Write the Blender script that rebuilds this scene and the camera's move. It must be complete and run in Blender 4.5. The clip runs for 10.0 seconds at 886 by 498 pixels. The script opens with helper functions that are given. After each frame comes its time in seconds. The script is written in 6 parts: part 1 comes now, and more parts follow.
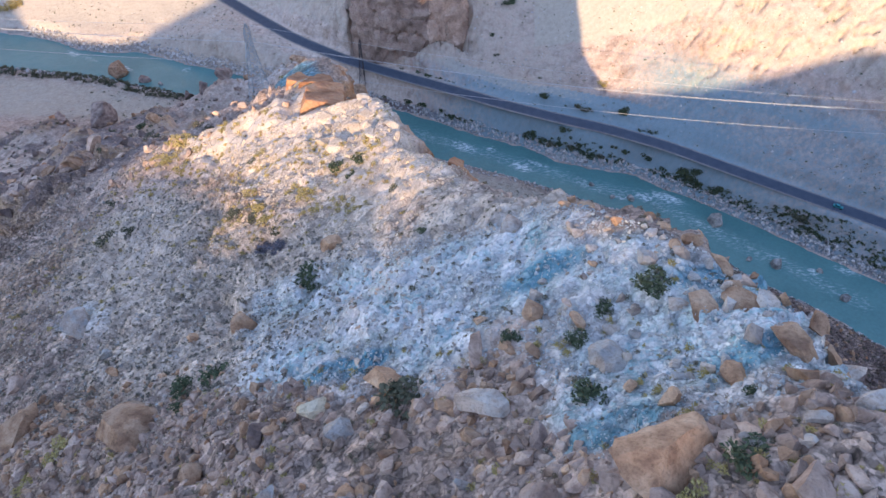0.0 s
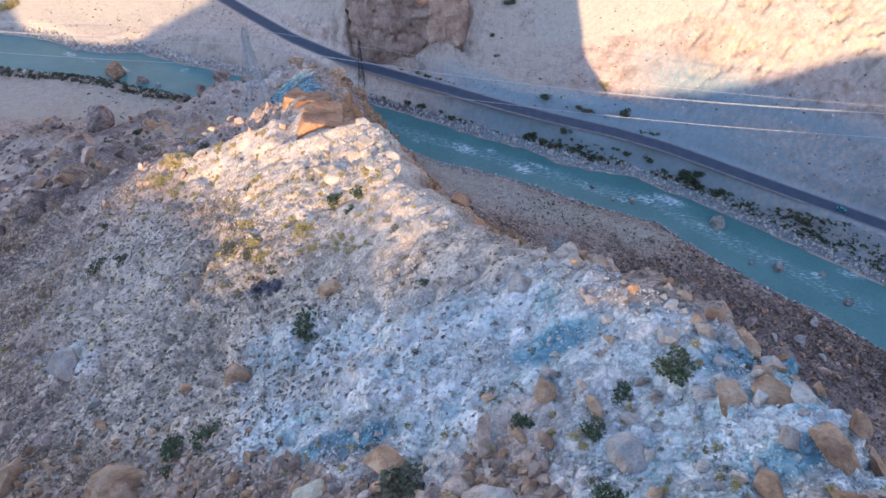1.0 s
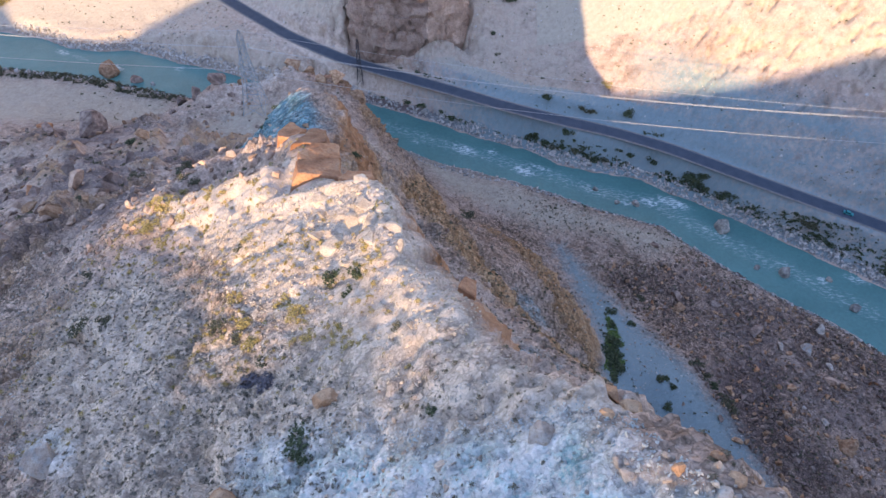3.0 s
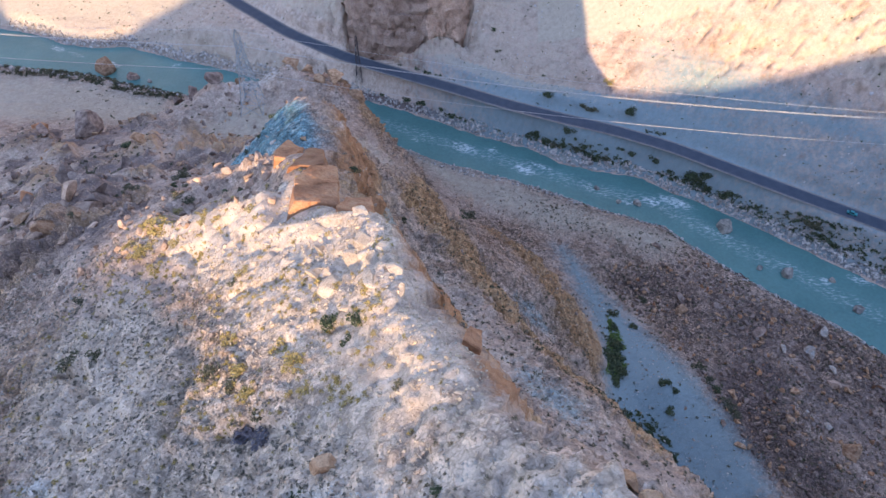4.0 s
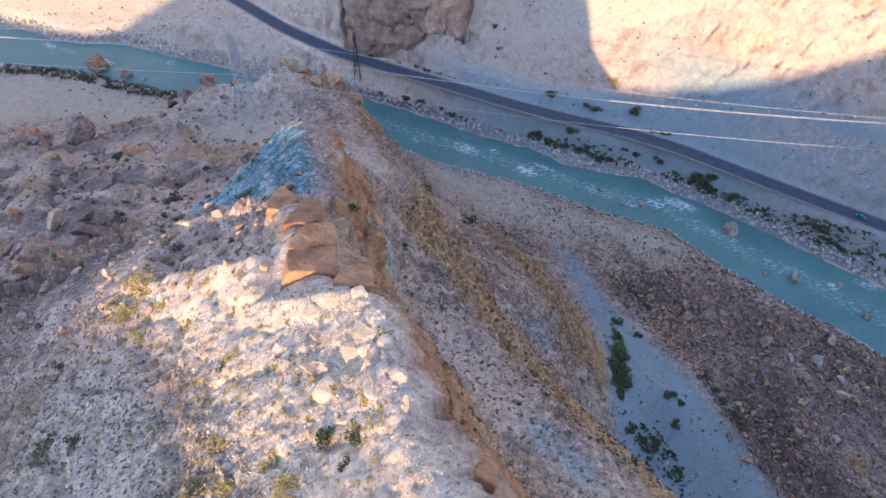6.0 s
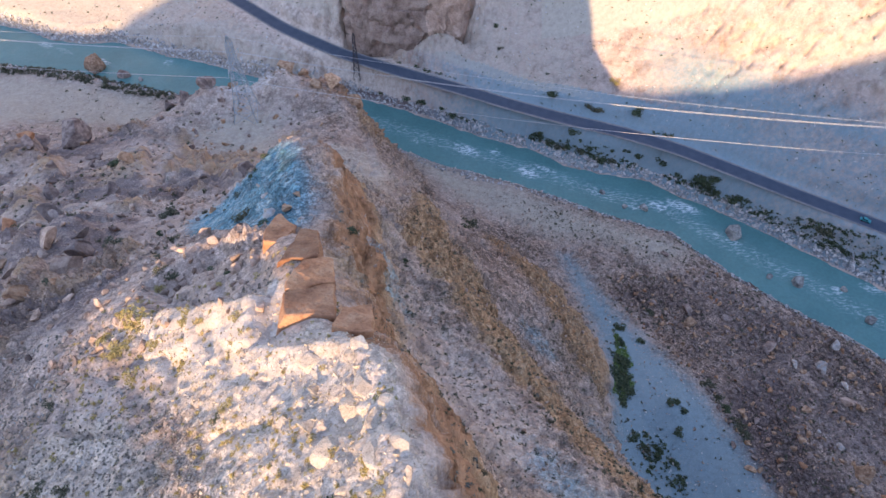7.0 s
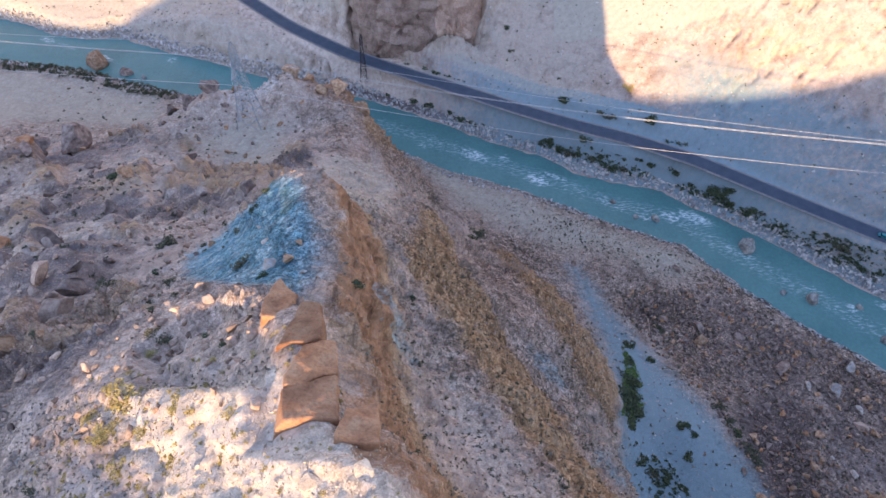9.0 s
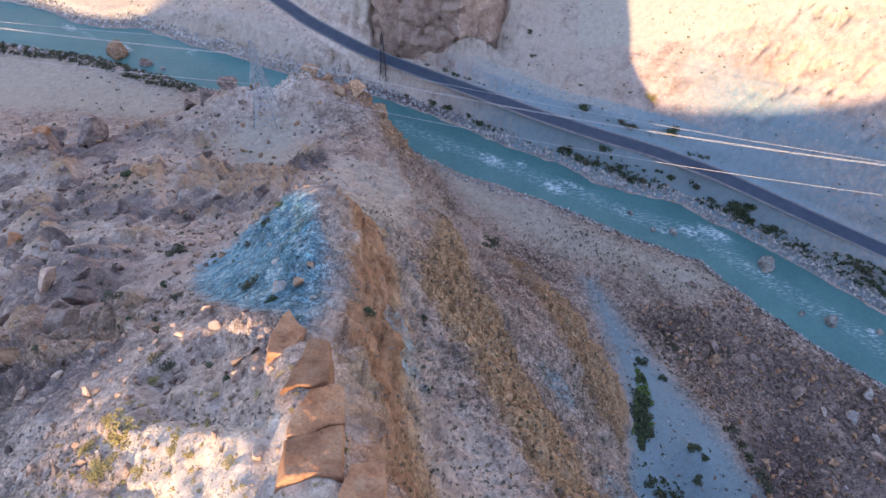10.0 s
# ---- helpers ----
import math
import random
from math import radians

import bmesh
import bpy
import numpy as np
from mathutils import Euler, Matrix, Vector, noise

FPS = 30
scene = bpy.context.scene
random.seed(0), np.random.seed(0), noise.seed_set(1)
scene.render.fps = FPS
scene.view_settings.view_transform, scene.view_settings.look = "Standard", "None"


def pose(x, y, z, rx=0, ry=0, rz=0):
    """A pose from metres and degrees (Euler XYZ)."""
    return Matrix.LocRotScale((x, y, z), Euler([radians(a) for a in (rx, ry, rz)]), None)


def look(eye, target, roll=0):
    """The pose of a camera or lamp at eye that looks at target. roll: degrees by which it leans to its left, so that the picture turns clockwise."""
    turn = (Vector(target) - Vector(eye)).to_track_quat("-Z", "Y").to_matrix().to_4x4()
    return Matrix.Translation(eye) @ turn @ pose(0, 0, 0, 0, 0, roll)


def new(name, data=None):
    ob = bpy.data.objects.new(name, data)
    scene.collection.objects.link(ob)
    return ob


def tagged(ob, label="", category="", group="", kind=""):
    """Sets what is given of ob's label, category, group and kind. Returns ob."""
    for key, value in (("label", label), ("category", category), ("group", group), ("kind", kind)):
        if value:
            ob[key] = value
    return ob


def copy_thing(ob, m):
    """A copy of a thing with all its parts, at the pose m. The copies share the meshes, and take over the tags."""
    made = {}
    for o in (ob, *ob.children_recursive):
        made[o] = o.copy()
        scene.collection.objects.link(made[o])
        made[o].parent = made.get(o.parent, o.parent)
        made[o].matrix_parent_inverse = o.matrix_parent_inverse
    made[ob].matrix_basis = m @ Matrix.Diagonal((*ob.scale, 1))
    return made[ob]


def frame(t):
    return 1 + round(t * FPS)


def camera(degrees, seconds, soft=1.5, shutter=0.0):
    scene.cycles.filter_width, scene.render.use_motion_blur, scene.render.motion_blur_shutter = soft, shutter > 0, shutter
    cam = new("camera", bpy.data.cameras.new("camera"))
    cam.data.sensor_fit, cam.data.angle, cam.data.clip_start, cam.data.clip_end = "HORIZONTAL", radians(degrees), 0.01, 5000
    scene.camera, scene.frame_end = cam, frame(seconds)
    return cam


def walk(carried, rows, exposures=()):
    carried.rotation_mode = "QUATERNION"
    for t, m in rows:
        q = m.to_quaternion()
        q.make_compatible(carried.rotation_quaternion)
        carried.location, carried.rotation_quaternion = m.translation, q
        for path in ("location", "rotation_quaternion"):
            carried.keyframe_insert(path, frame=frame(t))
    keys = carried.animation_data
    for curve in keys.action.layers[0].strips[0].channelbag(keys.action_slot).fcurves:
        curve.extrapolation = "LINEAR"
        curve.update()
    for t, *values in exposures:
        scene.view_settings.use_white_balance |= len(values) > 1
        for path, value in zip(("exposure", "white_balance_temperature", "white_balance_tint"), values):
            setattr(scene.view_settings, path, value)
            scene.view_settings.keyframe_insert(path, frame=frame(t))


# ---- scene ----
# Camera: an aircraft that glides forward over the crest, some 20 m above the rocks, and slowly looks further down.
cam = camera(68.63, 10.0)
ROWS = [  # seconds, x, y, z, yaw, pitch, roll
    (0, 0.00, 0.00, 216.09, -0.024, -48.194, 2.155),
    (0.5, -0.21, 2.08, 216.48, -0.053, -48.407, 2.136),
    (1, -0.40, 4.18, 216.87, -0.091, -48.598, 2.132),
    (1.5, -0.60, 6.33, 217.27, -0.137, -48.809, 2.131),
    (2, -0.80, 8.53, 217.66, -0.168, -49.071, 2.130),
    (2.5, -1.00, 10.77, 218.02, -0.203, -49.368, 2.133),
    (3, -1.22, 13.09, 218.39, -0.257, -49.673, 2.144),
    (4.5, -1.87, 20.23, 219.48, -0.431, -50.822, 2.196),
    (5, -2.10, 22.70, 219.81, -0.477, -51.145, 2.197),
    (5.5, -2.34, 25.26, 220.12, -0.516, -51.459, 2.202),
    (7, -2.98, 32.94, 221.28, -0.606, -52.381, 2.200),
    (7.5, -3.21, 35.63, 221.72, -0.589, -52.690, 2.227),
    (8, -3.57, 38.43, 222.01, -0.495, -52.984, 2.326),
    (8.5, -3.91, 41.16, 222.23, -0.354, -53.246, 2.463),
    (9, -4.21, 43.95, 222.44, -0.049, -53.502, 2.615),
    (9.5, -4.55, 46.78, 222.65, 0.582, -53.760, 2.925),
    (10, -5.01, 49.53, 222.73, 1.715, -54.046, 3.485),
]
EXPOSURES = [(0.0, 2.05, 6850, 19), (3.0, 2.1, 7100, 20), (5.5, 2.14, 7200, 21), (10.0, 2.2, 7200, 21)]  # seconds, stops, kelvin, tint
walk(cam, [(t, pose(x, y, z, 0, 0, yaw) @ pose(0, 0, 0, 90 + pitch) @ pose(0, 0, 0, 0, 0, roll))
           for t, x, y, z, yaw, pitch, roll in ROWS], EXPOSURES)

# ---- light: a clear sky, and a low sun from behind and a little to the left ----
SUN_AZ, SUN_EL = 8.0, 22.0        # degrees from straight behind the first view towards its left; above the horizon
to_sun = Vector((-math.sin(radians(SUN_AZ)) * math.cos(radians(SUN_EL)), -math.cos(radians(SUN_AZ)) * math.cos(radians(SUN_EL)), math.sin(radians(SUN_EL))))
world = bpy.data.worlds.new("sky")
scene.world = world
world.use_nodes = True
wn = world.node_tree.nodes
sky = wn.new("ShaderNodeTexSky")
sky.sky_type, sky.sun_disc = "NISHITA", False
sky.sun_elevation = radians(SUN_EL)
sky.sun_rotation = math.atan2(to_sun.x, to_sun.y)
sky.altitude = 2400
world.node_tree.links.new(sky.outputs["Color"], wn["Background"].inputs["Color"])
wn["Background"].inputs["Strength"].default_value = 0.15
sun = new("sun", bpy.data.lights.new("sun", "SUN"))
sun.data.energy, sun.data.angle, sun.data.color = 2.0, radians(0.53), (1.0, 0.77, 0.47)
sun.matrix_world = look(to_sun * 500, (0, 0, 0))

# ---- materials ----
def material(name, rough=0.9, metal=0.0, spec=0.25):
    m = bpy.data.materials.new(name)
    m.use_nodes = True
    b = m.node_tree.nodes["Principled BSDF"]
    b.inputs["Roughness"].default_value, b.inputs["Metallic"].default_value = rough, metal
    b.inputs["Specular IOR Level"].default_value = spec
    return m, m.node_tree.nodes, m.node_tree.links, b


def ramp(ns, ls, source, stops):
    r = ns.new("ShaderNodeValToRGB")
    while len(r.color_ramp.elements) < len(stops):
        r.color_ramp.elements.new(0.5)
    for e, (at, c) in zip(r.color_ramp.elements, stops):
        e.position, e.color = at, (*c, 1) if len(c) == 3 else c
    ls.new(source, r.inputs["Fac"])
    return r.outputs["Color"]


def mix(ns, ls, fac, a, b, mode="MIX"):
    m = ns.new("ShaderNodeMix")
    m.data_type, m.blend_type = "RGBA", mode
    for socket, v in ((m.inputs[0], fac), (m.inputs[6], a), (m.inputs[7], b)):
        if isinstance(v, bpy.types.NodeSocket):
            ls.new(v, socket)
        else:
            socket.default_value = v if isinstance(v, float) else (*v, 1)
    return m.outputs[2]


def noise_tex(ns, ls, where, scale, detail=6.0, rough=0.6):
    n = ns.new("ShaderNodeTexNoise")
    n.inputs["Scale"].default_value, n.inputs["Detail"].default_value, n.inputs["Roughness"].default_value = scale, detail, rough
    ls.new(where, n.inputs["Vector"])
    return n.outputs["Fac"]


def maths(ns, ls, op, a, b=None, clamp=False):
    m = ns.new("ShaderNodeMath")
    m.operation, m.use_clamp = op, clamp
    for socket, v in zip(m.inputs, (a, b)):
        if isinstance(v, bpy.types.NodeSocket):
            ls.new(v, socket)
        elif v is not None:
            socket.default_value = v
    return m.outputs[0]


def bump(ns, ls, b, height, strength, distance):
    n = ns.new("ShaderNodeBump")
    n.inputs["Strength"].default_value, n.inputs["Distance"].default_value = strength, distance
    ls.new(height, n.inputs["Height"])
    ls.new(n.outputs["Normal"], b.inputs["Normal"])


def ground_material():
    """Stony desert ground: attributes of the mesh say which soil or painted shade lies where, noise breaks them up."""
    m, ns, ls, b = material("stony_ground", 0.95, spec=0.15)
    pos = ns.new("ShaderNodeNewGeometry").outputs["Position"]

    def attr(name):
        a = ns.new("ShaderNodeAttribute")
        a.attribute_name = name
        return a.outputs["Fac"]

    big, mid, fine = noise_tex(ns, ls, pos, 0.06), noise_tex(ns, ls, pos, 0.45), noise_tex(ns, ls, pos, 3.0, 8.0, 0.7)
    grain = noise_tex(ns, ls, pos, 11.0, 4.0, 0.7)

    def ragged(name, soft=0.16):
        """A soil's share, its edge frayed by noise."""
        v = maths(ns, ls, "ADD", attr(name), maths(ns, ls, "MULTIPLY", maths(ns, ls, "SUBTRACT", maths(ns, ls, "ADD", mid, fine), 1.0), 0.9))
        return maths(ns, ls, "DIVIDE", maths(ns, ls, "SUBTRACT", v, 0.5 - soft), 2 * soft, True)

    c = ramp(ns, ls, big, [(0.3, (0.42, 0.305, 0.245)), (0.5, (0.54, 0.42, 0.355)), (0.7, (0.48, 0.345, 0.27))])
    c = mix(ns, ls, ramp(ns, ls, noise_tex(ns, ls, pos, 0.16, 5.0, 0.65), [(0.50, (0, 0, 0)), (0.62, (0.65, 0.65, 0.65))]), c, ramp(ns, ls, mid, [(0.3, (0.20, 0.14, 0.115)), (0.7, (0.36, 0.27, 0.225))]))
    c = mix(ns, ls, ragged("pale"), c, ramp(ns, ls, mid, [(0.3, (0.50, 0.40, 0.325)), (0.6, (0.66, 0.545, 0.45))]))
    c = mix(ns, ls, ragged("ochre"), c, ramp(ns, ls, mid, [(0.25, (0.19, 0.105, 0.058)), (0.5, (0.45, 0.285, 0.17)), (0.75, (0.56, 0.42, 0.29))]))
    c = mix(ns, ls, ragged("rust"), c, ramp(ns, ls, mid, [(0.25, (0.18, 0.09, 0.05)), (0.5, (0.38, 0.20, 0.115)), (0.75, (0.47, 0.29, 0.185))]))
    c = mix(ns, ls, ragged("dark"), c, ramp(ns, ls, mid, [(0.25, (0.09, 0.068, 0.068)), (0.5, (0.18, 0.136, 0.13)), (0.75, (0.30, 0.235, 0.215))]))
    # wash gravel, tinted bluer: far-side shade and haze painted in
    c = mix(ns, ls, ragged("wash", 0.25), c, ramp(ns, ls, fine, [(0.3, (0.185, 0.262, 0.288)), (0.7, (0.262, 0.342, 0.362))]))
    c = mix(ns, ls, ragged("sand", 0.3), c, ramp(ns, ls, mid, [(0.3, (0.415, 0.36, 0.29)), (0.7, (0.49, 0.43, 0.35))]))
    c = mix(ns, ls, ragged("blue", 0.22), c, ramp(ns, ls, maths(ns, ls, "MULTIPLY", maths(ns, ls, "ADD", mid, fine), 0.5), [(0.37, (0.11, 0.38, 0.44)), (0.44, (0.36, 0.53, 0.55)), (0.51, (0.62, 0.635, 0.625)), (0.60, (0.74, 0.71, 0.69))]))
    c = mix(ns, ls, ragged("azure", 0.2), c, ramp(ns, ls, maths(ns, ls, "MULTIPLY", maths(ns, ls, "ADD", mid, fine), 0.5), [(0.36, (0.055, 0.12, 0.16)), (0.47, (0.125, 0.30, 0.375)), (0.60, (0.36, 0.46, 0.485))]))
    # stones of three sizes: each its own tone, crevice shade painted dark in the gaps between them
    warp = ns.new("ShaderNodeVectorMath")
    warp.operation = "ADD"
    ls.new(pos, warp.inputs[0])
    wn_ = ns.new("ShaderNodeTexNoise")
    wn_.inputs["Scale"].default_value = 1.7
    ls.new(pos, wn_.inputs["Vector"])
    ls.new(wn_.outputs["Color"], warp.inputs[1])
    stony, relief = attr("stony"), None
    for scale, strength, deep in ((0.33, 0.45, 0.42), (1.15, 0.75, 0.30), (3.6, 0.9, 0.24)):
        cell = ns.new("ShaderNodeTexVoronoi")
        cell.inputs["Scale"].default_value = scale
        ls.new(warp.outputs[0], cell.inputs["Vector"])
        tone = ns.new("ShaderNodeSeparateColor")
        ls.new(cell.outputs["Color"], tone.inputs[0])
        share = maths(ns, ls, "MULTIPLY", stony, strength)
        c = mix(ns, ls, share, c, ramp(ns, ls, tone.outputs[0], [(0.0, (0.52, 0.48, 0.45)), (0.5, (1.02, 1.0, 0.98)), (1.0, (1.42, 1.37, 1.32))]), "MULTIPLY")
        c = mix(ns, ls, share, c, ramp(ns, ls, cell.outputs["Distance"], [(0.5, (1, 1, 1)), (0.8, (deep, deep, deep))]), "MULTIPLY")
        off, lean, dot = (ns.new("ShaderNodeVectorMath") for _ in range(3))
        off.operation, lean.operation, dot.operation = "SUBTRACT", "SUBTRACT", "DOT_PRODUCT"
        ls.new(warp.outputs[0], off.inputs[0])
        ls.new(cell.outputs["Position"], off.inputs[1])
        ls.new(cell.outputs["Color"], lean.inputs[0])
        lean.inputs[1].default_value = (0.5, 0.5, 0.5)
        ls.new(off.outputs[0], dot.inputs[0])
        ls.new(lean.outputs[0], dot.inputs[1])
        h = maths(ns, ls, "ADD", maths(ns, ls, "MULTIPLY", dot.outputs["Value"], 1.5), maths(ns, ls, "MULTIPLY", tone.outputs[1], 0.35 / scale))
        relief = h if relief is None else maths(ns, ls, "ADD", relief, h)
    streak = ns.new("ShaderNodeMapping")
    streak.inputs["Scale"].default_value = (1, 1, 0.16)
    ls.new(pos, streak.inputs["Vector"])
    run = noise_tex(ns, ls, streak.outputs["Vector"], 0.55, 6.0, 0.65)
    c = mix(ns, ls, maths(ns, ls, "ADD", maths(ns, ls, "MULTIPLY", stony, 0.4), 0.25), c, ramp(ns, ls, run, [(0.34, (0.62, 0.59, 0.56)), (0.5, (1, 1, 1)), (0.66, (1.12, 1.10, 1.08))]), "MULTIPLY")
    beds = ns.new("ShaderNodeMapping")
    beds.inputs["Rotation"].default_value, beds.inputs["Scale"].default_value = (0, 0, radians(-26)), (1, 0.10, 0.45)
    ls.new(pos, beds.inputs["Vector"])
    bed = noise_tex(ns, ls, beds.outputs["Vector"], 0.75, 7.0, 0.7)
    bedded = maths(ns, ls, "MULTIPLY", attr("bedded"), 1.0, True)
    c = mix(ns, ls, bedded, c, ramp(ns, ls, bed, [(0.33, (0.40, 0.36, 0.33)), (0.46, (0.95, 0.93, 0.9)), (0.58, (1.15, 1.12, 1.08)), (0.70, (1.45, 1.45, 1.42))]), "MULTIPLY")
    speck = ramp(ns, ls, grain, [(0.34, (0.6, 0.58, 0.56)), (0.46, (1, 1, 1)), (0.60, (1, 1, 1)), (0.70, (1.15, 1.13, 1.1))])
    c = mix(ns, ls, maths(ns, ls, "ADD", maths(ns, ls, "MULTIPLY", stony, 0.45), 0.15), c, speck, "MULTIPLY")
    ls.new(c, b.inputs["Base Color"])
    height_v = maths(ns, ls, "ADD", maths(ns, ls, "MULTIPLY", relief, stony), maths(ns, ls, "MULTIPLY", fine, maths(ns, ls, "ADD", maths(ns, ls, "MULTIPLY", stony, 0.27), 0.08)))
    height_v = maths(ns, ls, "ADD", height_v, maths(ns, ls, "MULTIPLY", maths(ns, ls, "MULTIPLY", bed, bedded), 1.6))
    bump(ns, ls, b, maths(ns, ls, "ADD", height_v, maths(ns, ls, "MULTIPLY", grain, 0.10)), 0.8, 0.55)
    return m


def rock_material(name, dark, mid_c, light, scale=0.8, blue=0.0):
    m, ns, ls, b = material(name, 0.85, spec=0.25)
    tc = ns.new("ShaderNodeNewGeometry").outputs["Position"]
    a, f = noise_tex(ns, ls, tc, scale, 5.0), noise_tex(ns, ls, tc, scale * 9, 7.0, 0.7)
    c = ramp(ns, ls, a, [(0.34, dark), (0.49, mid_c), (0.64, light)])
    info = ns.new("ShaderNodeObjectInfo").outputs["Random"]
    island = ns.new("ShaderNodeNewGeometry").outputs["Random Per Island"]
    c = mix(ns, ls, 0.7, c, ramp(ns, ls, maths(ns, ls, "FRACT", maths(ns, ls, "ADD", info, island)), [(0, (0.58, 0.54, 0.52)), (0.5, (0.98, 0.96, 0.95)), (1, (1.25, 1.15, 1.04))]), "MULTIPLY")
    c = mix(ns, ls, 0.75, c, ramp(ns, ls, f, [(0.33, (0.55, 0.52, 0.5)), (0.5, (1, 1, 1)), (0.68, (1.12, 1.1, 1.08))]), "MULTIPLY")
    if blue:
        c = mix(ns, ls, maths(ns, ls, "MULTIPLY", ramp(ns, ls, noise_tex(ns, ls, tc, 0.9, 4.0), [(0.45, (0, 0, 0)), (0.62, (1, 1, 1))]), blue), c, (0.22, 0.42, 0.52))
    ls.new(c, b.inputs["Base Color"])
    bump(ns, ls, b, maths(ns, ls, "ADD", maths(ns, ls, "MULTIPLY", a, 2.0), f), 0.8, 0.15)
    return m


def asphalt_material():
    m, ns, ls, b = material("asphalt", 0.8)
    p = ns.new("ShaderNodeNewGeometry").outputs["Position"]
    c = ramp(ns, ls, noise_tex(ns, ls, p, 0.25), [(0.3, (0.054, 0.071, 0.100)), (0.7, (0.078, 0.097, 0.128))])
    c = mix(ns, ls, 0.5, c, ramp(ns, ls, noise_tex(ns, ls, p, 6.0), [(0.3, (0.7, 0.7, 0.7)), (0.7, (1.2, 1.2, 1.2))]), "MULTIPLY")
    ls.new(c, b.inputs["Base Color"])
    return m


def water_material():
    """Silty glacier water: opaque turquoise grey, rippled, white where it breaks."""
    m, ns, ls, b = material("river_water", 0.3, spec=0.42)
    p = ns.new("ShaderNodeNewGeometry").outputs["Position"]
    a, r = noise_tex(ns, ls, p, 0.05), noise_tex(ns, ls, p, 0.7, 5.0)
    flow = ns.new("ShaderNodeMapping")
    flow.inputs["Rotation"].default_value, flow.inputs["Scale"].default_value = (0, 0, 0.45), (0.4, 1.2, 1)
    ls.new(p, flow.inputs["Vector"])
    foam = ns.new("ShaderNodeAttribute")
    foam.attribute_name = "foam"
    c = ramp(ns, ls, a, [(0.3, (0.060, 0.182, 0.176)), (0.7, (0.092, 0.235, 0.222))])
    c = mix(ns, ls, 0.4, c, ramp(ns, ls, r, [(0.35, (0.8, 0.8, 0.8)), (0.65, (1.2, 1.2, 1.2))]), "MULTIPLY")
    white = maths(ns, ls, "MULTIPLY", foam.outputs["Fac"], ramp(ns, ls, noise_tex(ns, ls, flow.outputs["Vector"], 0.95, 7.0, 0.72), [(0.40, (0, 0, 0)), (0.60, (1, 1, 1))]))
    white = maths(ns, ls, "DIVIDE", maths(ns, ls, "SUBTRACT", white, 0.16), 0.4, True)
    c = mix(ns, ls, white, c, (0.62, 0.70, 0.70))
    ls.new(c, b.inputs["Base Color"])
    ls.new(maths(ns, ls, "ADD", maths(ns, ls, "MULTIPLY", white, 0.5), 0.3, True), b.inputs["Roughness"])
    bump(ns, ls, b, r, 0.5, 0.3)
    return m


def plain(name, colour, rough=0.7, metal=0.0, scale=4.0, vary=0.25):
    m, ns, ls, b = material(name, rough, metal)
    p = ns.new("ShaderNodeNewGeometry").outputs["Position"]
    ls.new(mix(ns, ls, vary, colour, mix(ns, ls, 1.0, colour, ramp(ns, ls, noise_tex(ns, ls, p, scale), [(0.3, (0.35, 0.35, 0.35)), (0.7, (1.5, 1.5, 1.5))]), "MULTIPLY")), b.inputs["Base Color"])
    return m


def leaf_material(name, a, c):
    m, ns, ls, b = material(name, 0.8, spec=0.15)
    info = ns.new("ShaderNodeObjectInfo").outputs["Random"]
    island = ns.new("ShaderNodeNewGeometry").outputs["Random Per Island"]
    ls.new(ramp(ns, ls, maths(ns, ls, "FRACT", maths(ns, ls, "ADD", info, island)), [(0, a), (1, c)]), b.inputs["Base Color"])
    return m


GROUND = ground_material()
ASPHALT, WATER = asphalt_material(), water_material()
PALE_ROCK = rock_material("pale_rock", (0.30, 0.235, 0.195), (0.46, 0.38, 0.32), (0.58, 0.50, 0.43), blue=0.25)
TAN_ROCK = rock_material("tan_rock", (0.24, 0.135, 0.085), (0.43, 0.265, 0.165), (0.57, 0.395, 0.27))
RED_ROCK = rock_material("red_rock", (0.24, 0.11, 0.06), (0.40, 0.20, 0.11), (0.47, 0.275, 0.165), 0.35)
DARK_ROCK = rock_material("dark_rock", (0.12, 0.086, 0.077), (0.23, 0.172, 0.152), (0.36, 0.285, 0.25), 0.5)
GREY_ROCK = rock_material("brown_grey_rock", (0.21, 0.145, 0.11), (0.41, 0.295, 0.235), (0.55, 0.425, 0.35), 0.6)
RIVER_ROCK = rock_material("river_rock", (0.25, 0.24, 0.23), (0.46, 0.445, 0.43), (0.62, 0.60, 0.58), 0.6)
WHITE_ROCK = rock_material("white_rock", (0.40, 0.32, 0.25), (0.53, 0.44, 0.35), (0.62, 0.53, 0.43))
BLUFF_ROCK = rock_material("bluff_rock", (0.25, 0.17, 0.135), (0.395, 0.28, 0.222), (0.52, 0.395, 0.325), 0.14)
WET_ROCK = rock_material("wet_river_rock", (0.15, 0.145, 0.14), (0.26, 0.255, 0.24), (0.38, 0.37, 0.35), 0.5)
GRAVEL = rock_material("shoulder_gravel", (0.28, 0.26, 0.25), (0.36, 0.34, 0.32), (0.44, 0.41, 0.38), 0.4)
GREEN = leaf_material("green_leaves", (0.04, 0.058, 0.034), (0.105, 0.125, 0.066))
FRESH = leaf_material("fresh_green_leaves", (0.085, 0.145, 0.045), (0.18, 0.26, 0.085))
OLIVE = leaf_material("dry_leaves", (0.06, 0.065, 0.042), (0.15, 0.14, 0.088))
BLUE_STONE = rock_material("blue_dusted_stone", (0.42, 0.48, 0.49), (0.58, 0.58, 0.56), (0.70, 0.67, 0.63), 1.5, 0.3)
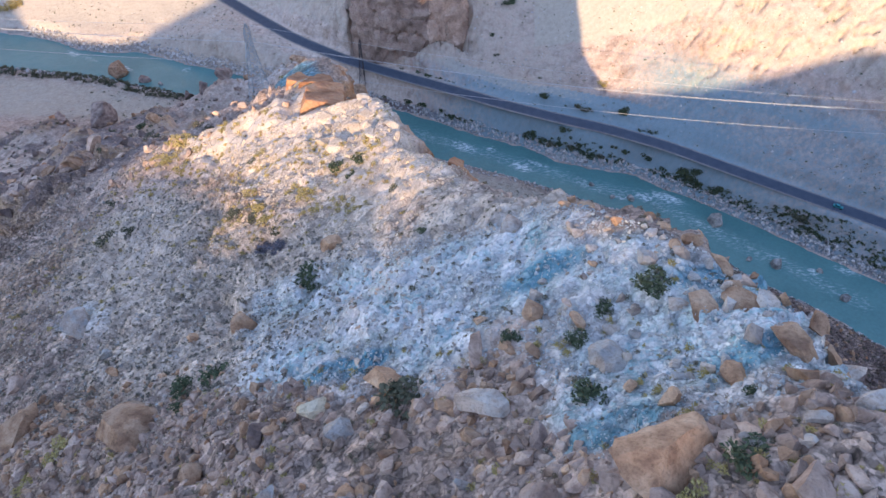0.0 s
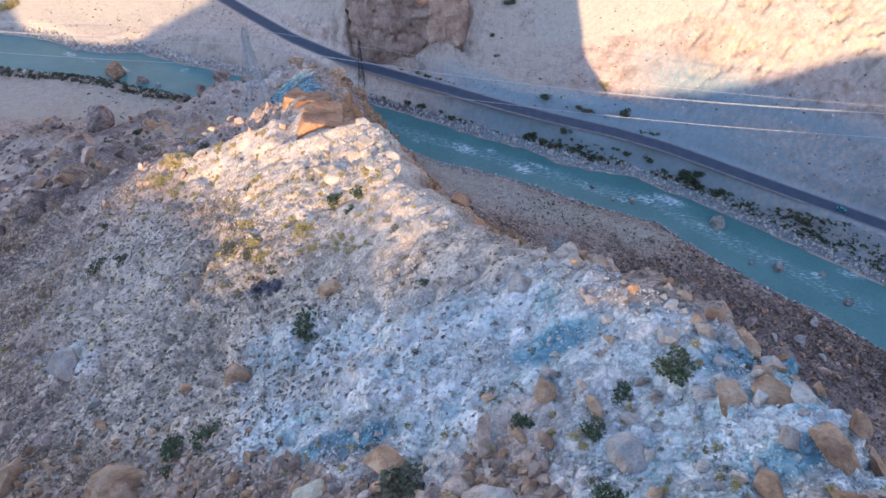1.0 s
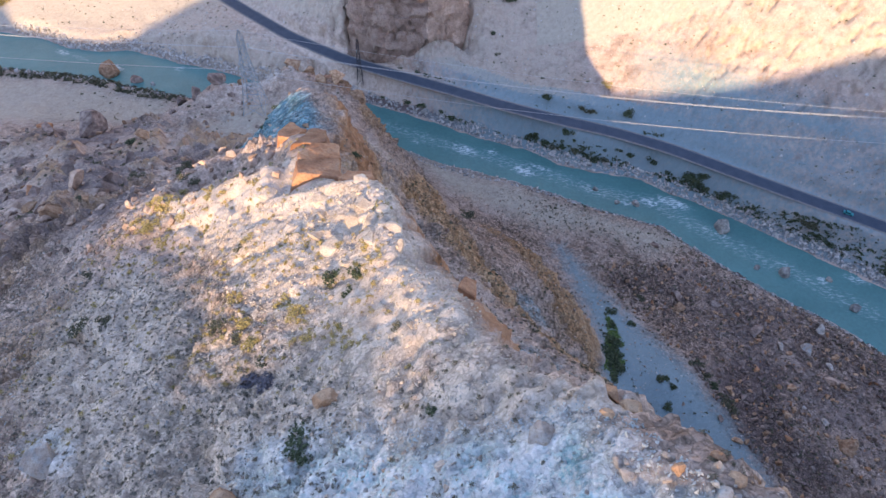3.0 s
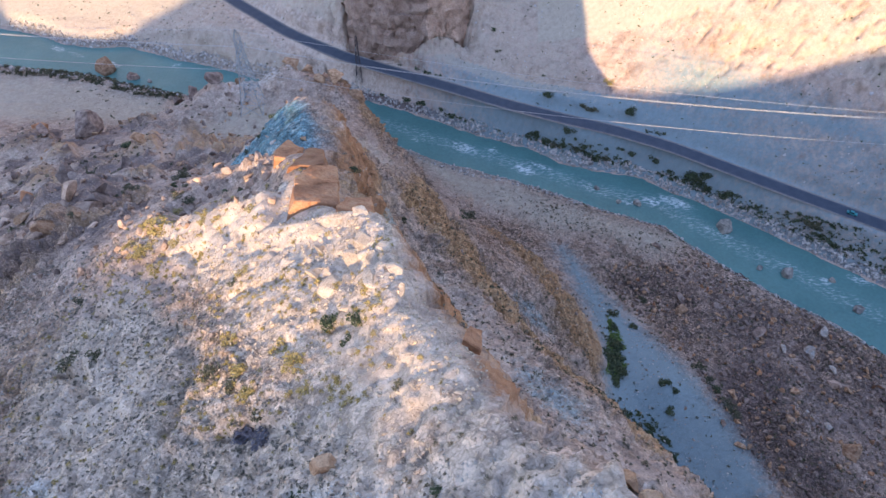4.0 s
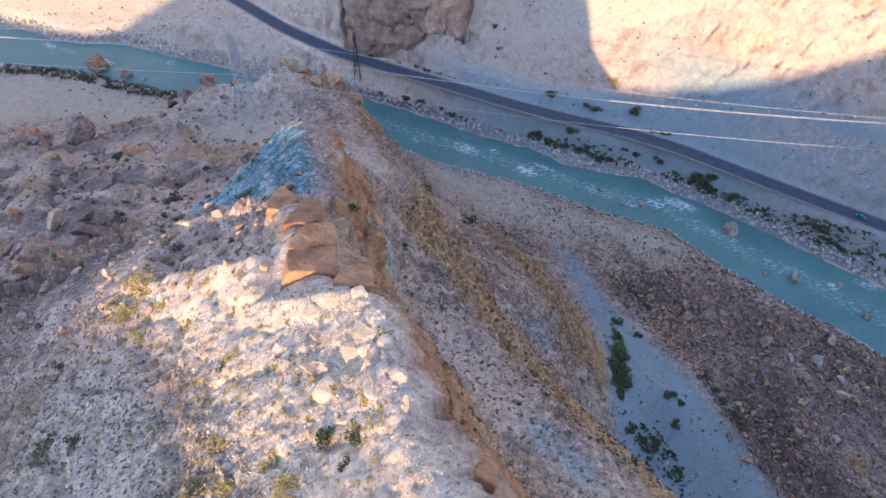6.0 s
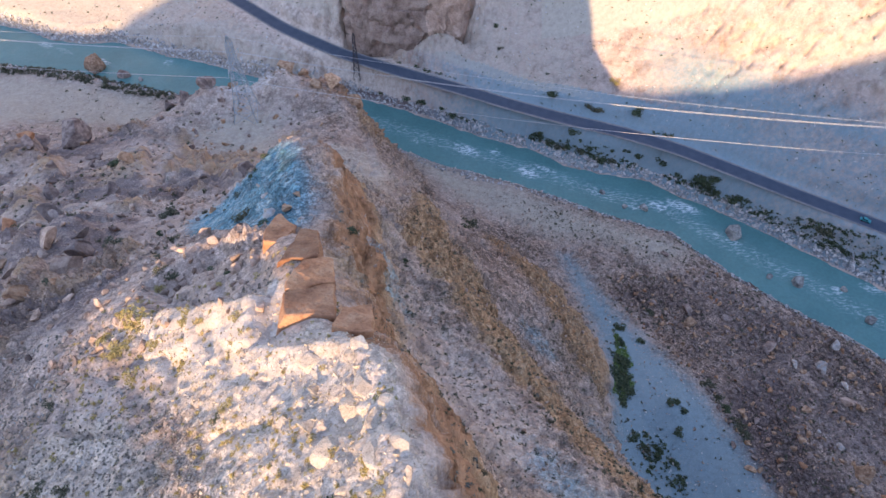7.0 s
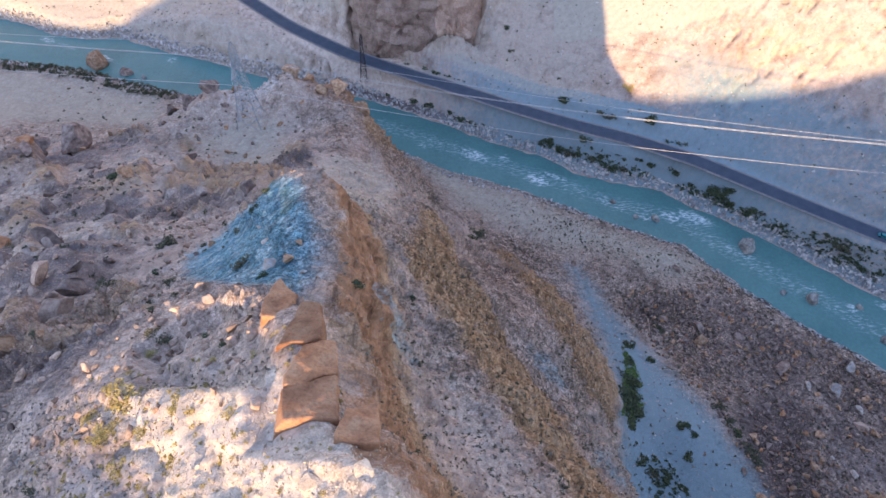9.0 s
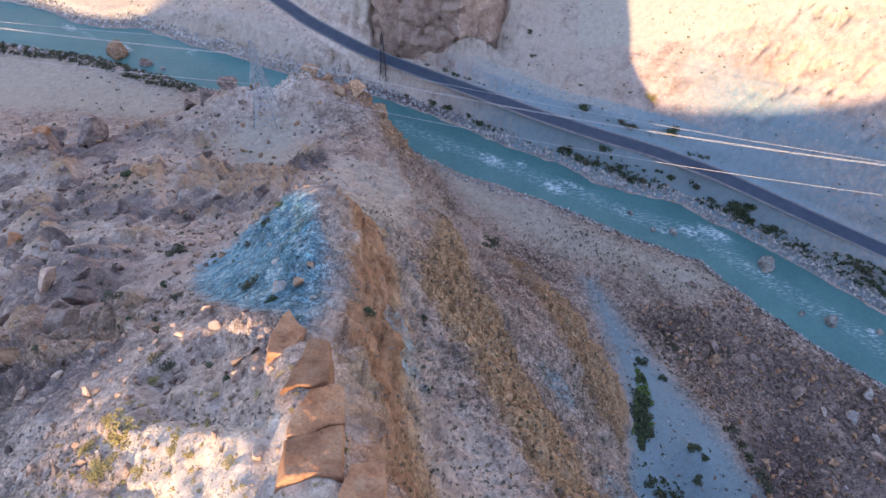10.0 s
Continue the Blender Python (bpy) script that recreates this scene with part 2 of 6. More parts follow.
# sunlight painted in: a very pale albedo for one bright boulder
SUNLIT_ROCK = rock_material("sunlit_rock", (0.74, 0.62, 0.42), (0.85, 0.75, 0.54), (0.88, 0.80, 0.62), 0.6)
DRY = leaf_material("dry_grass", (0.11, 0.10, 0.07), (0.25, 0.21, 0.145))
MAUVE = leaf_material("grey_violet_leaves", (0.11, 0.105, 0.125), (0.19, 0.175, 0.195))
GREY_TUFT = leaf_material("grey_tufts", (0.125, 0.115, 0.095), (0.24, 0.21, 0.165))
CREAM_STONE = rock_material("cream_stone", (0.46, 0.375, 0.27), (0.60, 0.50, 0.385), (0.70, 0.61, 0.49), 0.9)
YELLOW = leaf_material("yellow_leaves", (0.28, 0.22, 0.08), (0.46, 0.36, 0.15))
TWIG = plain("twig", (0.12, 0.09, 0.07))
GALVANISED, DARK_STEEL = plain("galvanised_steel", (0.34, 0.38, 0.40), 0.45, 0.6), plain("weathered_dark_steel", (0.07, 0.06, 0.065), 0.7, 0.3)
CABLE = plain("aluminium_cable", (0.50, 0.48, 0.46), 0.5, 0.2)
GLASS_INSULATOR = plain("insulator_glass", (0.35, 0.45, 0.42), 0.2)
WHITE_PAINT = plain("road_paint", (0.20, 0.20, 0.21), 0.6, 0.0, 2.0, 0.4)
CAR_TEAL, CAR_GLASS, TYRE = plain("teal_car_paint", (0.04, 0.30, 0.32), 0.3, 0.2), plain("dark_car_glass", (0.02, 0.025, 0.03), 0.1), plain("tyre_rubber", (0.02, 0.02, 0.02), 0.85)

# ---- the land ----
def lattice(ix, iy, iz, seed):
    n = (ix * 374761393 + iy * 668265263 + iz * 2147483647 + seed * 1274126177) & 0xFFFFFFFF
    n = ((n ^ (n >> 13)) * 1274126177) & 0xFFFFFFFF
    return ((n ^ (n >> 16)) & 0xFFFF) / 32767.5 - 1.0


def value_noise(p, seed=0):
    """Smooth noise between -1 and 1 at the points p (n x 3)."""
    i = np.floor(p).astype(np.int64)
    f = p - i
    f = f * f * f * (f * (f * 6 - 15) + 10)
    total = np.zeros(len(p))
    for dx in (0, 1):
        for dy in (0, 1):
            for dz in (0, 1):
                w = np.abs(1 - dx - f[:, 0]) * np.abs(1 - dy - f[:, 1]) * np.abs(1 - dz - f[:, 2])
                total += w * lattice(i[:, 0] + dx, i[:, 1] + dy, i[:, 2] + dz, seed)
    return total


def fbm(p, scale, octaves=4, seed=0, ridged=False):
    total, amp, q = np.zeros(len(p)), 1.0, p * scale
    for k in range(octaves):
        n = value_noise(q, seed + k)
        total += amp * ((1 - 2 * np.abs(n)) if ridged else n)
        q, amp = q * 2.03 + 7.1, amp * 0.5
    return total / 1.9


def along(line, step):
    """Points every so many metres along a line of corners."""
    line = np.array(line, float)
    out = [line[0]]
    for a, b in zip(line[:-1], line[1:]):
        n = max(1, int(np.hypot(*(b - a)[:2]) / step))
        out += [a + (b - a) * (k + 1) / n for k in range(n)]
    return np.array(out)


def line_distance(p, line):
    """Distance of the plan points p from a line of corners, and the number of the nearest stretch plus the share along it."""
    best, at = np.full(len(p), 1e9), np.zeros(len(p))
    for k, (a, b) in enumerate(zip(line[:-1], line[1:])):
        a, b = np.array(a[:2], float), np.array(b[:2], float)
        s = np.clip(((p - a) @ (b - a)) / ((b - a) @ (b - a)), 0, 1)
        d = np.hypot(*(p - a - s[:, None] * (b - a)).T)
        near = d < best
        best, at = np.where(near, d, best), np.where(near, k + s, at)
    return best, at


def inside(p, ring):
    ring = np.array(ring, float)
    odd = np.zeros(len(p), bool)
    for (ax, ay), (bx, by) in zip(ring, np.roll(ring, -1, 0)):
        cross = (ay > p[:, 1]) != (by > p[:, 1])
        with np.errstate(divide="ignore", invalid="ignore"):
            odd ^= cross & (p[:, 0] < (bx - ax) * (p[:, 1] - ay) / (by - ay) + ax)
    return odd


# River banks and the road, in plan
NEAR_BANK = [(-420, 330), (-300, 322), (-241, 319), (-193, 313), (-170, 306), (-145, 300), (-110, 293), (-60, 281), (-24, 264), (-3, 254), (29, 244),
             (54, 234), (71, 226), (100, 216), (108, 207), (122, 194), (141, 178), (158, 167), (172, 154), (230, 110), (330, 50)]
FAR_BANK = [(-420, 370), (-300, 362), (-256, 355), (-239, 351), (-226, 344), (-206, 340), (-188, 343), (-171, 338), (-154, 331), (-138, 328), (-104, 316),
            (-70, 309), (-39, 299), (-10, 288), (16, 275), (43, 266), (56, 257), (72, 252), (96, 248), (107, 239), (121, 232), (151, 212), (184, 189), (250, 142), (350, 80)]
RIVER = NEAR_BANK + FAR_BANK[::-1]
ROAD = [(-250, 470), (-180, 415), (-120, 363), (-90, 338), (-58, 318), (-28, 305), (1, 293.5), (29, 281.5), (55, 272), (81, 264), (106, 253.5),
        (128, 241), (150, 228.3), (184, 209.5), (260, 166), (360, 108)]
ROAD_Z, ROAD_HALF = 15.5, 3.5

# Lines that give the land its form: x, y, z along crests, feet, terraces and gullies
CREST = [(20, -60, 160), (16, -20, 176), (15.2, 6, 197), (15, 10, 197), (14.6, 16, 194.8), (13.5, 21.4, 192.9), (12, 24.5, 190.8), (8.7, 29, 188.4), (3.2, 33.4, 185.6), (1, 39, 182.3),
         (-1.5, 43, 180), (-4.2, 47, 178.6), (-4.8, 51, 177.3), (-5.4, 55, 175), (-6.5, 59, 173.4), (-9.5, 63.5, 171), (-12.4, 66.5, 168.4), (-13.8, 73.5, 164.8), (-16.6, 80, 162),
         (-19.5, 84.5, 159.3), (-20.6, 88.5, 151.5), (-20.7, 97, 147.7), (-22, 105, 146.2), (-24.5, 112, 144.5), (-29, 119, 141), (-34, 131, 131), (-31, 150, 102), (-26, 170, 76),
         (-25, 185, 62), (-33, 212, 55), (-42, 230, 56), (-46, 242, 58)]
WALL_MID = [(11, 33, 176), (6, 41, 168), (2.5, 50, 161), (-1.5, 59, 155.5), (-6, 67, 150.5), (-9, 76, 143), (-11.5, 84, 138), (-13.2, 90.3, 141.5), (-15.8, 102, 135), (-18.5, 110, 134), (-20.5, 118, 130), (-25, 130, 121)]
CLIFF_FOOT = [(45, -60, 120), (36, -10, 130), (30, 14, 138), (26, 28, 150), (18, 38, 152), (9, 48, 150), (4, 58, 144), (0, 68, 137), (-4, 76, 133.5), (-7.5, 85, 130),
              (-9.5, 92, 127), (-11, 103, 121.7), (-13, 112, 119.5), (-15, 121.5, 118), (-15, 133, 108), (-12, 150, 86), (-10.2, 169, 66), (-10, 200, 30), (-15, 232, 19)]
FLANK = [(70, 0, 100), (50, 28, 122), (32, 47, 138), (20, 59.5, 136), (14.5, 70, 130), (10, 79, 125), (6, 88, 122.5), (3, 95, 119.5), (-2.2, 102, 118.5), (-6, 112, 114), (-9.5, 122, 110), (-10, 133, 101)]
OCHRE_FOOT = [(66, 50, 72), (54, 66, 74), (43, 82, 68), (34, 95, 69), (27.6, 103, 72), (22.5, 115, 65.5), (13, 124, 71), (4, 132.5, 79), (-2, 142, 79), (-5, 155, 70), (-5, 172, 50)]
LOW_CLIFF = [(120, 0, 40), (88, 44, 42), (64, 76, 42), (49, 98, 40), (42.5, 110, 46), (36, 118.5, 53.5), (30, 132, 60), (26.3, 139, 60.5), (25, 152, 52), (25, 165, 42.6), (12, 182, 30)]
CLIFF_TOE = [(150, 0, 26), (112, 48, 23), (76, 78, 20), (57, 96, 19.5), (54, 108, 19.5), (56.5, 119, 19.5), (57, 132, 18.5), (55, 150, 15.5), (44, 175, 11), (26, 195, 11), (8, 203, 14), (-5, 220, 13), (-18, 242, 10)]
FAN = [(101, 90, 19), (93, 113, 16), (78, 126, 17.5), (71, 143, 14), (64, 165, 9), (50, 190, 7), (49, 199, 6)]
FLAT = [(100, 100, 17.5), (135, 107, 12), (122, 135, 11.5), (125, 127, 12), (137, 151, 8.2), (110, 157, 7.5), (135, 171, 6.5), (155, 164, 7), (93, 170, 7), (100, 185, 7.5),
        (89, 186, 7.5), (72, 202, 9), (49, 215, 5), (28, 236, 3.5), (200, 100, 12), (240, 40, 16), (180, 30, 24)]
TOP_LEFT = [(11, 14, 194), (8, 16, 192.3), (2, 18.8, 189), (-3, 18, 186.3), (-10, 16, 183.5), (-20, 19.8, 176), (-33, 22, 168.5), (-55, 20, 154), (-90, 10, 130), (-140, 0, 100)]
BACK = [(8.9, 10, 196.2), (7, 5, 196.8), (14, 5, 198), (3, 10, 192.3), (-1.8, 12.4, 188.8), (-4, 8, 189.3), (-15.4, 15.2, 179.4), (-15, 9, 182), (-26.6, 17.9, 174.3), (8, -6, 187), (-6, 2, 187), (-18, 4, 180), (-34, 4, 170), (6, -28, 172), (-20, -30, 165), (-50, -20, 156)]
SHELF_A = [(12.5, 20, 192.7), (7.4, 19, 192), (4.7, 22, 189.3), (3.7, 28, 187), (-2.2, 31.5, 183.3), (-8, 32, 179.6), (-13.7, 27.7, 176.4), (-20, 33, 172), (-31, 32, 168), (-42, 40, 160), (-75, 50, 138)]
SHELF_B = [(-5, 38.5, 179.4), (-6, 34, 179.8), (-12.5, 35, 176), (-15, 40, 174.4), (-21, 47.5, 170), (-29.4, 49.4, 163.6), (-38, 51, 159.2), (-53, 64, 148.3), (-64, 70, 141.4), (-110, 80, 112)]
SHELF_C = [(-9.6, 45, 176), (-8.6, 52.5, 175.0), (-12, 58, 172.2), (-16, 58.5, 170.0), (-18.3, 66, 169.0), (-30.8, 71.5, 160.5), (-28, 62, 162.7), (-34, 61, 159.4), (-41, 66, 155.8), (-61, 84, 140.5), (-69, 93, 132.7), (-120, 120, 95)]
SHELF_D = [(-22, 70, 166.6), (-24, 76, 164), (-31, 80.5, 157.8), (-27, 94.6, 148.8), (-39.8, 101, 138.2), (-37.4, 111.5, 135.4), (-40, 95, 141), (-55, 97, 133), (-65, 109, 121.5), (-74, 111, 125), (-44, 116, 127.6), (-50, 130, 113), (-71, 141, 98.6), (-110, 150, 85)]
SHELF_E = [(-50, 160, 92), (-93, 170, 81), (-99, 170, 79.6), (-130, 180, 66), (-159, 202, 48.6), (-220, 215, 40), (-330, 230, 40)]
TERRACE = [(-36, 231, 51), (-46, 227, 54), (-60, 222, 53), (-81.5, 232, 52), (-92, 220, 49.6), (-112, 236, 46), (-97, 241, 53), (-67, 249, 57.5), (-80, 200, 54), (-60, 190, 66)]
KNOB_FOOT = [(-112, 262, 24), (-100, 268, 22), (-72, 264, 24), (-46, 260, 20), (-28, 252, 9)]
LEFT_BEACH = [(-330, 275, 9), (-240, 265, 9), (-192, 272, 7), (-155, 266, 8), (-157, 230, 29), (-200, 235, 24), (-166, 293, 2.5), (-122, 280, 5), (-220, 300, 3)]
BANK = [(-300, 372, 9), (-241, 359, 6), (-206, 350, 6), (-172, 345, 8), (-136, 343, 17), (-112, 325, 13), (-60, 312, 8.5), (-16, 291.5, 10), (24, 272, 5), (64, 258, 5), (89, 253, 9.5), (129, 228, 8), (160, 208, 6), (200, 182, 6)]
TOE = [(-250, 400, 18), (-160, 405, 26), (-112, 372, 20), (-78, 341, 22), (-49, 321, 18.6), (-20, 312, 19), (8, 302, 19.5), (18, 304, 22), (48, 297, 22), (50, 283, 19.8), (89, 272, 19.8), (110, 262, 18.5), (150, 238, 19), (175, 231, 26), (230, 195, 24)]
SPUR = [(-62, 335, 25), (-50, 324, 24), (-40, 318, 28), (-28, 317.4, 31.4), (-6, 318.6, 40), (4, 318, 30), (9, 320, 23)]
SPUR_TOP = [(-60, 352, 52), (-45, 332, 54), (-25, 327, 60), (-4, 325, 60), (8, 334, 46)]
SCARP = [(17, 319, 31.5), (32, 325, 32.1), (79, 288, 25.8), (110, 303, 49.1), (132, 292, 57.5), (135, 284, 48.3), (149, 266.5, 43.7), (162, 284, 66.5), (215, 240, 60)]
HIGH = [(-330, 430, 45), (-250, 440, 40), (-150, 440, 75), (-60, 420, 110), (0, 400, 95), (35, 380, 62), (80, 340, 58), (110, 350, 86), (160, 340, 110), (230, 300, 110), (330, 240, 100)]
SKYLINE = [(-600, 700, 260), (-300, 640, 240), (-100, 620, 270), (60, 600, 250), (200, 560, 300), (420, 460, 280), (700, 300, 240)]
OUTER = [(-700, -200, 120), (-600, 100, 60), (-600, 330, 8), (600, -60, 20), (700, -300, 140), (300, -300, 150), (0, -400, 150), (-350, -350, 130), (-200, -150, 150), (150, -150, 90), (420, 130, 14), (-600, 250, 20)]

SAMPLES = [along(CREST, 4), along(WALL_MID, 5), along(CLIFF_FOOT, 6), along(FLANK, 8), along(LOW_CLIFF, 9), along(OCHRE_FOOT, 7), along(CLIFF_TOE, 9), along(FAN, 10), np.array(FLAT, float)]
SAMPLES += [along(line, 7) for line in (TOP_LEFT, SHELF_A, SHELF_B, SHELF_C)] + [np.array(line, float) for line in (BACK, SHELF_D, SHELF_E, TERRACE, LEFT_BEACH, SCARP, HIGH, SKYLINE, OUTER)]
SAMPLES += [along(line, 10) for line in (KNOB_FOOT, BANK, TOE, SPUR, SPUR_TOP)]
knots = np.concatenate(SAMPLES)
_, first = np.unique(np.round(knots[:, :2] / 2.0), axis=0, return_index=True)
knots = knots[first]
EASE = 1.5
gap = np.hypot(*(knots[:, None, :2] - knots[None, :, :2]).transpose(2, 0, 1))
weights = np.linalg.solve(np.sqrt(gap**2 + EASE**2) - 0.35 * np.eye(len(knots)), knots[:, 2] - 60)


def broad_form(p):
    out = np.empty(len(p))
    for k in range(0, len(p), 20000):
        q = p[k : k + 20000]
        d2 = (q[:, None, 0] - knots[None, :, 0]) ** 2 + (q[:, None, 1] - knots[None, :, 1]) ** 2
        out[k : k + 20000] = np.sqrt(d2 + EASE**2) @ weights + 60
    return out


def smooth(v, a, b):
    s = np.clip((v - a) / (b - a), 0, 1)
    return s * s * (3 - 2 * s)


def height(p):
    """The land's height at plan points, before its roughness: river bed, banks and road bed cut in."""
    z = broad_form(p)
    near, _ = line_distance(p, ROAD)
    z = z + (ROAD_Z - 0.12 - z) * (1 - smooth(near, ROAD_HALF + 1.6, ROAD_HALF + 6.5))
    bank = np.minimum(line_distance(p, NEAR_BANK)[0], line_distance(p, FAR_BANK)[0])
    wet = inside(p, RIVER)
    edge = value_noise(np.c_[p * 0.18, p[:, 0] * 0], 91) * 1.2
    dry = np.maximum(z, 0.25 + 0.10 * np.minimum(bank, 14))
    dry = dry + (np.minimum(dry, 0.35 + 0.75 * bank) - dry) * (1 - smooth(bank, 4, 12))
    return np.where(wet, -0.35 * np.clip(bank + edge, -1, 6), dry), near, bank, wet


def spaced(parts):
    """Grid lines: from, to, step at the start, step at the end, part by part."""
    out = [parts[0][0]]
    for a, b, s0, s1 in parts:
        while out[-1] < b - 1e-6:
            out.append(min(b, out[-1] + s0 + (s1 - s0) * (out[-1] - a) / (b - a)))
    return np.array(out)


XS = spaced([(-700, -330, 60, 12), (-330, -140, 6, 1.4), (-140, -48, 1.4, 0.42), (-48, 22, 0.30, 0.30), (22, 60, 0.45, 0.8), (60, 200, 0.8, 1.2), (200, 330, 1.5, 10), (330, 700, 12, 60)])
YS = spaced([(-420, -40, 50, 5), (-40, 6, 3, 0.4), (6, 62, 0.27, 0.27), (62, 125, 0.3, 0.5), (125, 345, 0.6, 1.1), (345, 460, 1.3, 8), (460, 720, 10, 40)])
gx, gy = np.meshgrid(XS, YS)
plan = np.c_[gx.ravel(), gy.ravel()]
base, road_d, bank_d, wet = height(plan)
base2 = base.reshape(gx.shape)
slope_y, slope_x = np.gradient(base2, YS, XS)
steep = np.hypot(slope_x, slope_y).ravel()
land = np.c_[plan, base]
X, Y, Z = land.T
across = line_distance(plan, CREST)[0]


def blob(cx, cy, rx, ry, turn=0.0):
    """1 in the middle of an oval in plan, 0.5 at its rim, 0 outside."""
    c, s = math.cos(radians(turn)), math.sin(radians(turn))
    u, v = (X - cx) * c + (Y - cy) * s, (Y - cy) * c - (X - cx) * s
    return np.clip(1.5 - np.hypot(u / rx, v / ry), 0, 1)


crest_x = np.interp(Y, [c[1] for c in CREST], [c[0] for c in CREST])
right_side = smooth(X - crest_x, -1.0, 2.0) * (Y < 250)
on_near = (Y < 262 - 0.02 * X) & ~wet & (bank_d > 3)
far_side = (Y > np.interp(X, [b[0] for b in FAR_BANK], [b[1] for b in FAR_BANK]))
soil = {}

# Outlines in plan of the soils that differ from the common stony ground
BLUE_NEAR = [(-12.4, 22.4), (-15.3, 28.5), (-13.3, 31.4), (-7.6, 31.3), (-1.3, 28.6), (3, 28.3), (6, 28.9), (8.5, 26.8), (9.5, 24.3), (12.2, 21.5), (14, 19), (15.5, 16.4),
             (17, 13), (16, 10), (13.2, 11.7), (10.4, 10.7), (7.7, 10.5), (5.7, 9.7), (5, 13.1), (3.3, 17.3), (0.6, 15.7), (-0.4, 14.6), (-5.1, 16.8), (-9.1, 19.1)]
BLUE_SLOPE = [(-28, 117), (-23.2, 106), (-21.4, 98), (-21, 90), (-19.4, 84), (-22, 83.5), (-26, 88), (-31, 89.5), (-38, 94), (-47, 102), (-51, 112), (-46, 122), (-37, 125)]
WALL = [(-27, 128), (-20, 130), (-17, 121), (-12, 104), (-9, 88), (-5, 74), (2, 60), (8, 44), (6, 34), (-1, 46), (-5, 58), (-12, 72), (-18, 86), (-21, 104), (-24, 125)]
OCHRE_FACE = [(29, 51), (18, 66), (11, 78), (6, 87), (1, 96), (-6, 108), (-13, 122), (-12, 136), (-14, 162), (-10, 195), (-3, 195), (-3, 150), (1, 141), (7, 135), (15, 124), (22, 112), (25, 102), (26, 90), (30, 79), (38, 63)]
SPUR_SAND = [(-31, 128), (-21, 125), (-16, 134), (-17, 160), (-19, 188), (-30, 204), (-46, 198), (-52, 178), (-46, 150), (-38, 134)]
SHELF = [(16, 46), (6, 60), (-1, 74), (-6, 88), (-9.5, 100), (-12, 116), (-7, 110), (0, 96), (5, 87), (10, 78), (16, 68), (26, 54)]
LOW_RIB = [(12, 205), (27, 200), (43, 166), (57, 140), (45, 112), (30, 133), (17, 175)]
KNOB = [(-100, 262), (-66, 264), (-30, 250), (-20, 231), (-29, 209), (-40, 218), (-52, 232), (-74, 240)]
WASH = [(47, 198), (52, 199), (63, 177), (74, 159), (88, 138), (99, 114), (105, 90), (82, 74), (58, 90), (51, 104), (54, 118), (57, 142), (55, 163)]
MORAINE = [(71, 187), (108, 193), (136, 172), (172, 150), (260, 60), (190, 20), (99, 90), (96, 116), (89, 140), (75, 162), (64, 180)]
BEACH = [(-22, 262), (2, 252), (41, 235), (75, 216), (110, 203), (91, 192), (62, 204), (46, 206), (22, 218), (2, 229)]
LEFT_SAND = [(-330, 312), (-235, 311), (-189, 305), (-148, 294), (-135, 272), (-156, 262), (-187, 262), (-212, 260), (-330, 262)]
TERRACE_SAND = [(-104, 215), (-83, 230), (-64, 225), (-60, 206), (-66, 188), (-89, 203)]
WHITE = [(-41, 72), (-17, 70), (-9, 66), (-5, 54), (-3, 47.7), (0, 42.6), (2, 37), (0.5, 32), (-4.5, 33), (-9.8, 36), (-18.1, 44.6), (-24.7, 55.4)]
FORE = [(-45, 2), (20, 2), (18, 9), (6, 9), (3, 13), (-4, 13.5), (-9, 17), (-14, 20), (-22, 24), (-45, 30)]
GREY_SCREE = [(-26, 22), (-14, 20), (0, 16.5), (3, 18), (6, 28), (2, 34), (-6, 38), (-14, 44), (-30, 46), (-40, 40)]
SPECK = [(-42.5, 42.5), (-46.6, 55.8), (-38.2, 60), (-26, 52), (-17.5, 41.3), (-14.6, 32.4), (-17.9, 28.9), (-26.9, 30.1)]


def area(ring, soft):
    """1 well inside an outline in plan, 0.5 on it, 0 well outside."""
    out = np.zeros(len(plan))
    r = np.array(ring)
    (x0, y0), (x1, y1) = r.min(0) - soft, r.max(0) + soft
    near = (X > x0) & (X < x1) & (Y > y0) & (Y < y1)
    q = plan[near]
    d = line_distance(q, ring + ring[:1])[0]
    out[near] = np.clip(0.5 + np.where(inside(q, ring), d, -d) / (2 * soft), 0, 1)
    return out


fall = smooth(steep, 0.55, 1.3)
ledge = smooth(fbm(land * [1, 1, 1.6], 0.028, 4, 205), 0.03, 0.28) * smooth(-X, 30, 55) * smooth(Y, 50, 80) * on_near * (Y < 228)
stain = np.clip(0.80 + 0.55 * fbm(land, 0.22, 3, 241), 0.35, 1.15)
soil["blue"] = np.maximum.reduce([0.84 * area(BLUE_NEAR, 3.0) * stain, 0.66 * blob(8, 21, 4.5, 3), 0.95 * blob(13.2, 17.5, 3.2, 3.0), 0.8 * blob(6.5, 12.5, 2.6, 1.6), 0.8 * blob(-9, 20.5, 4, 2.6),
                                  0.5 * blob(-85, 245, 20, 10, 0), 0.55 * blob(-33, 34, 5, 2.5, -30)])
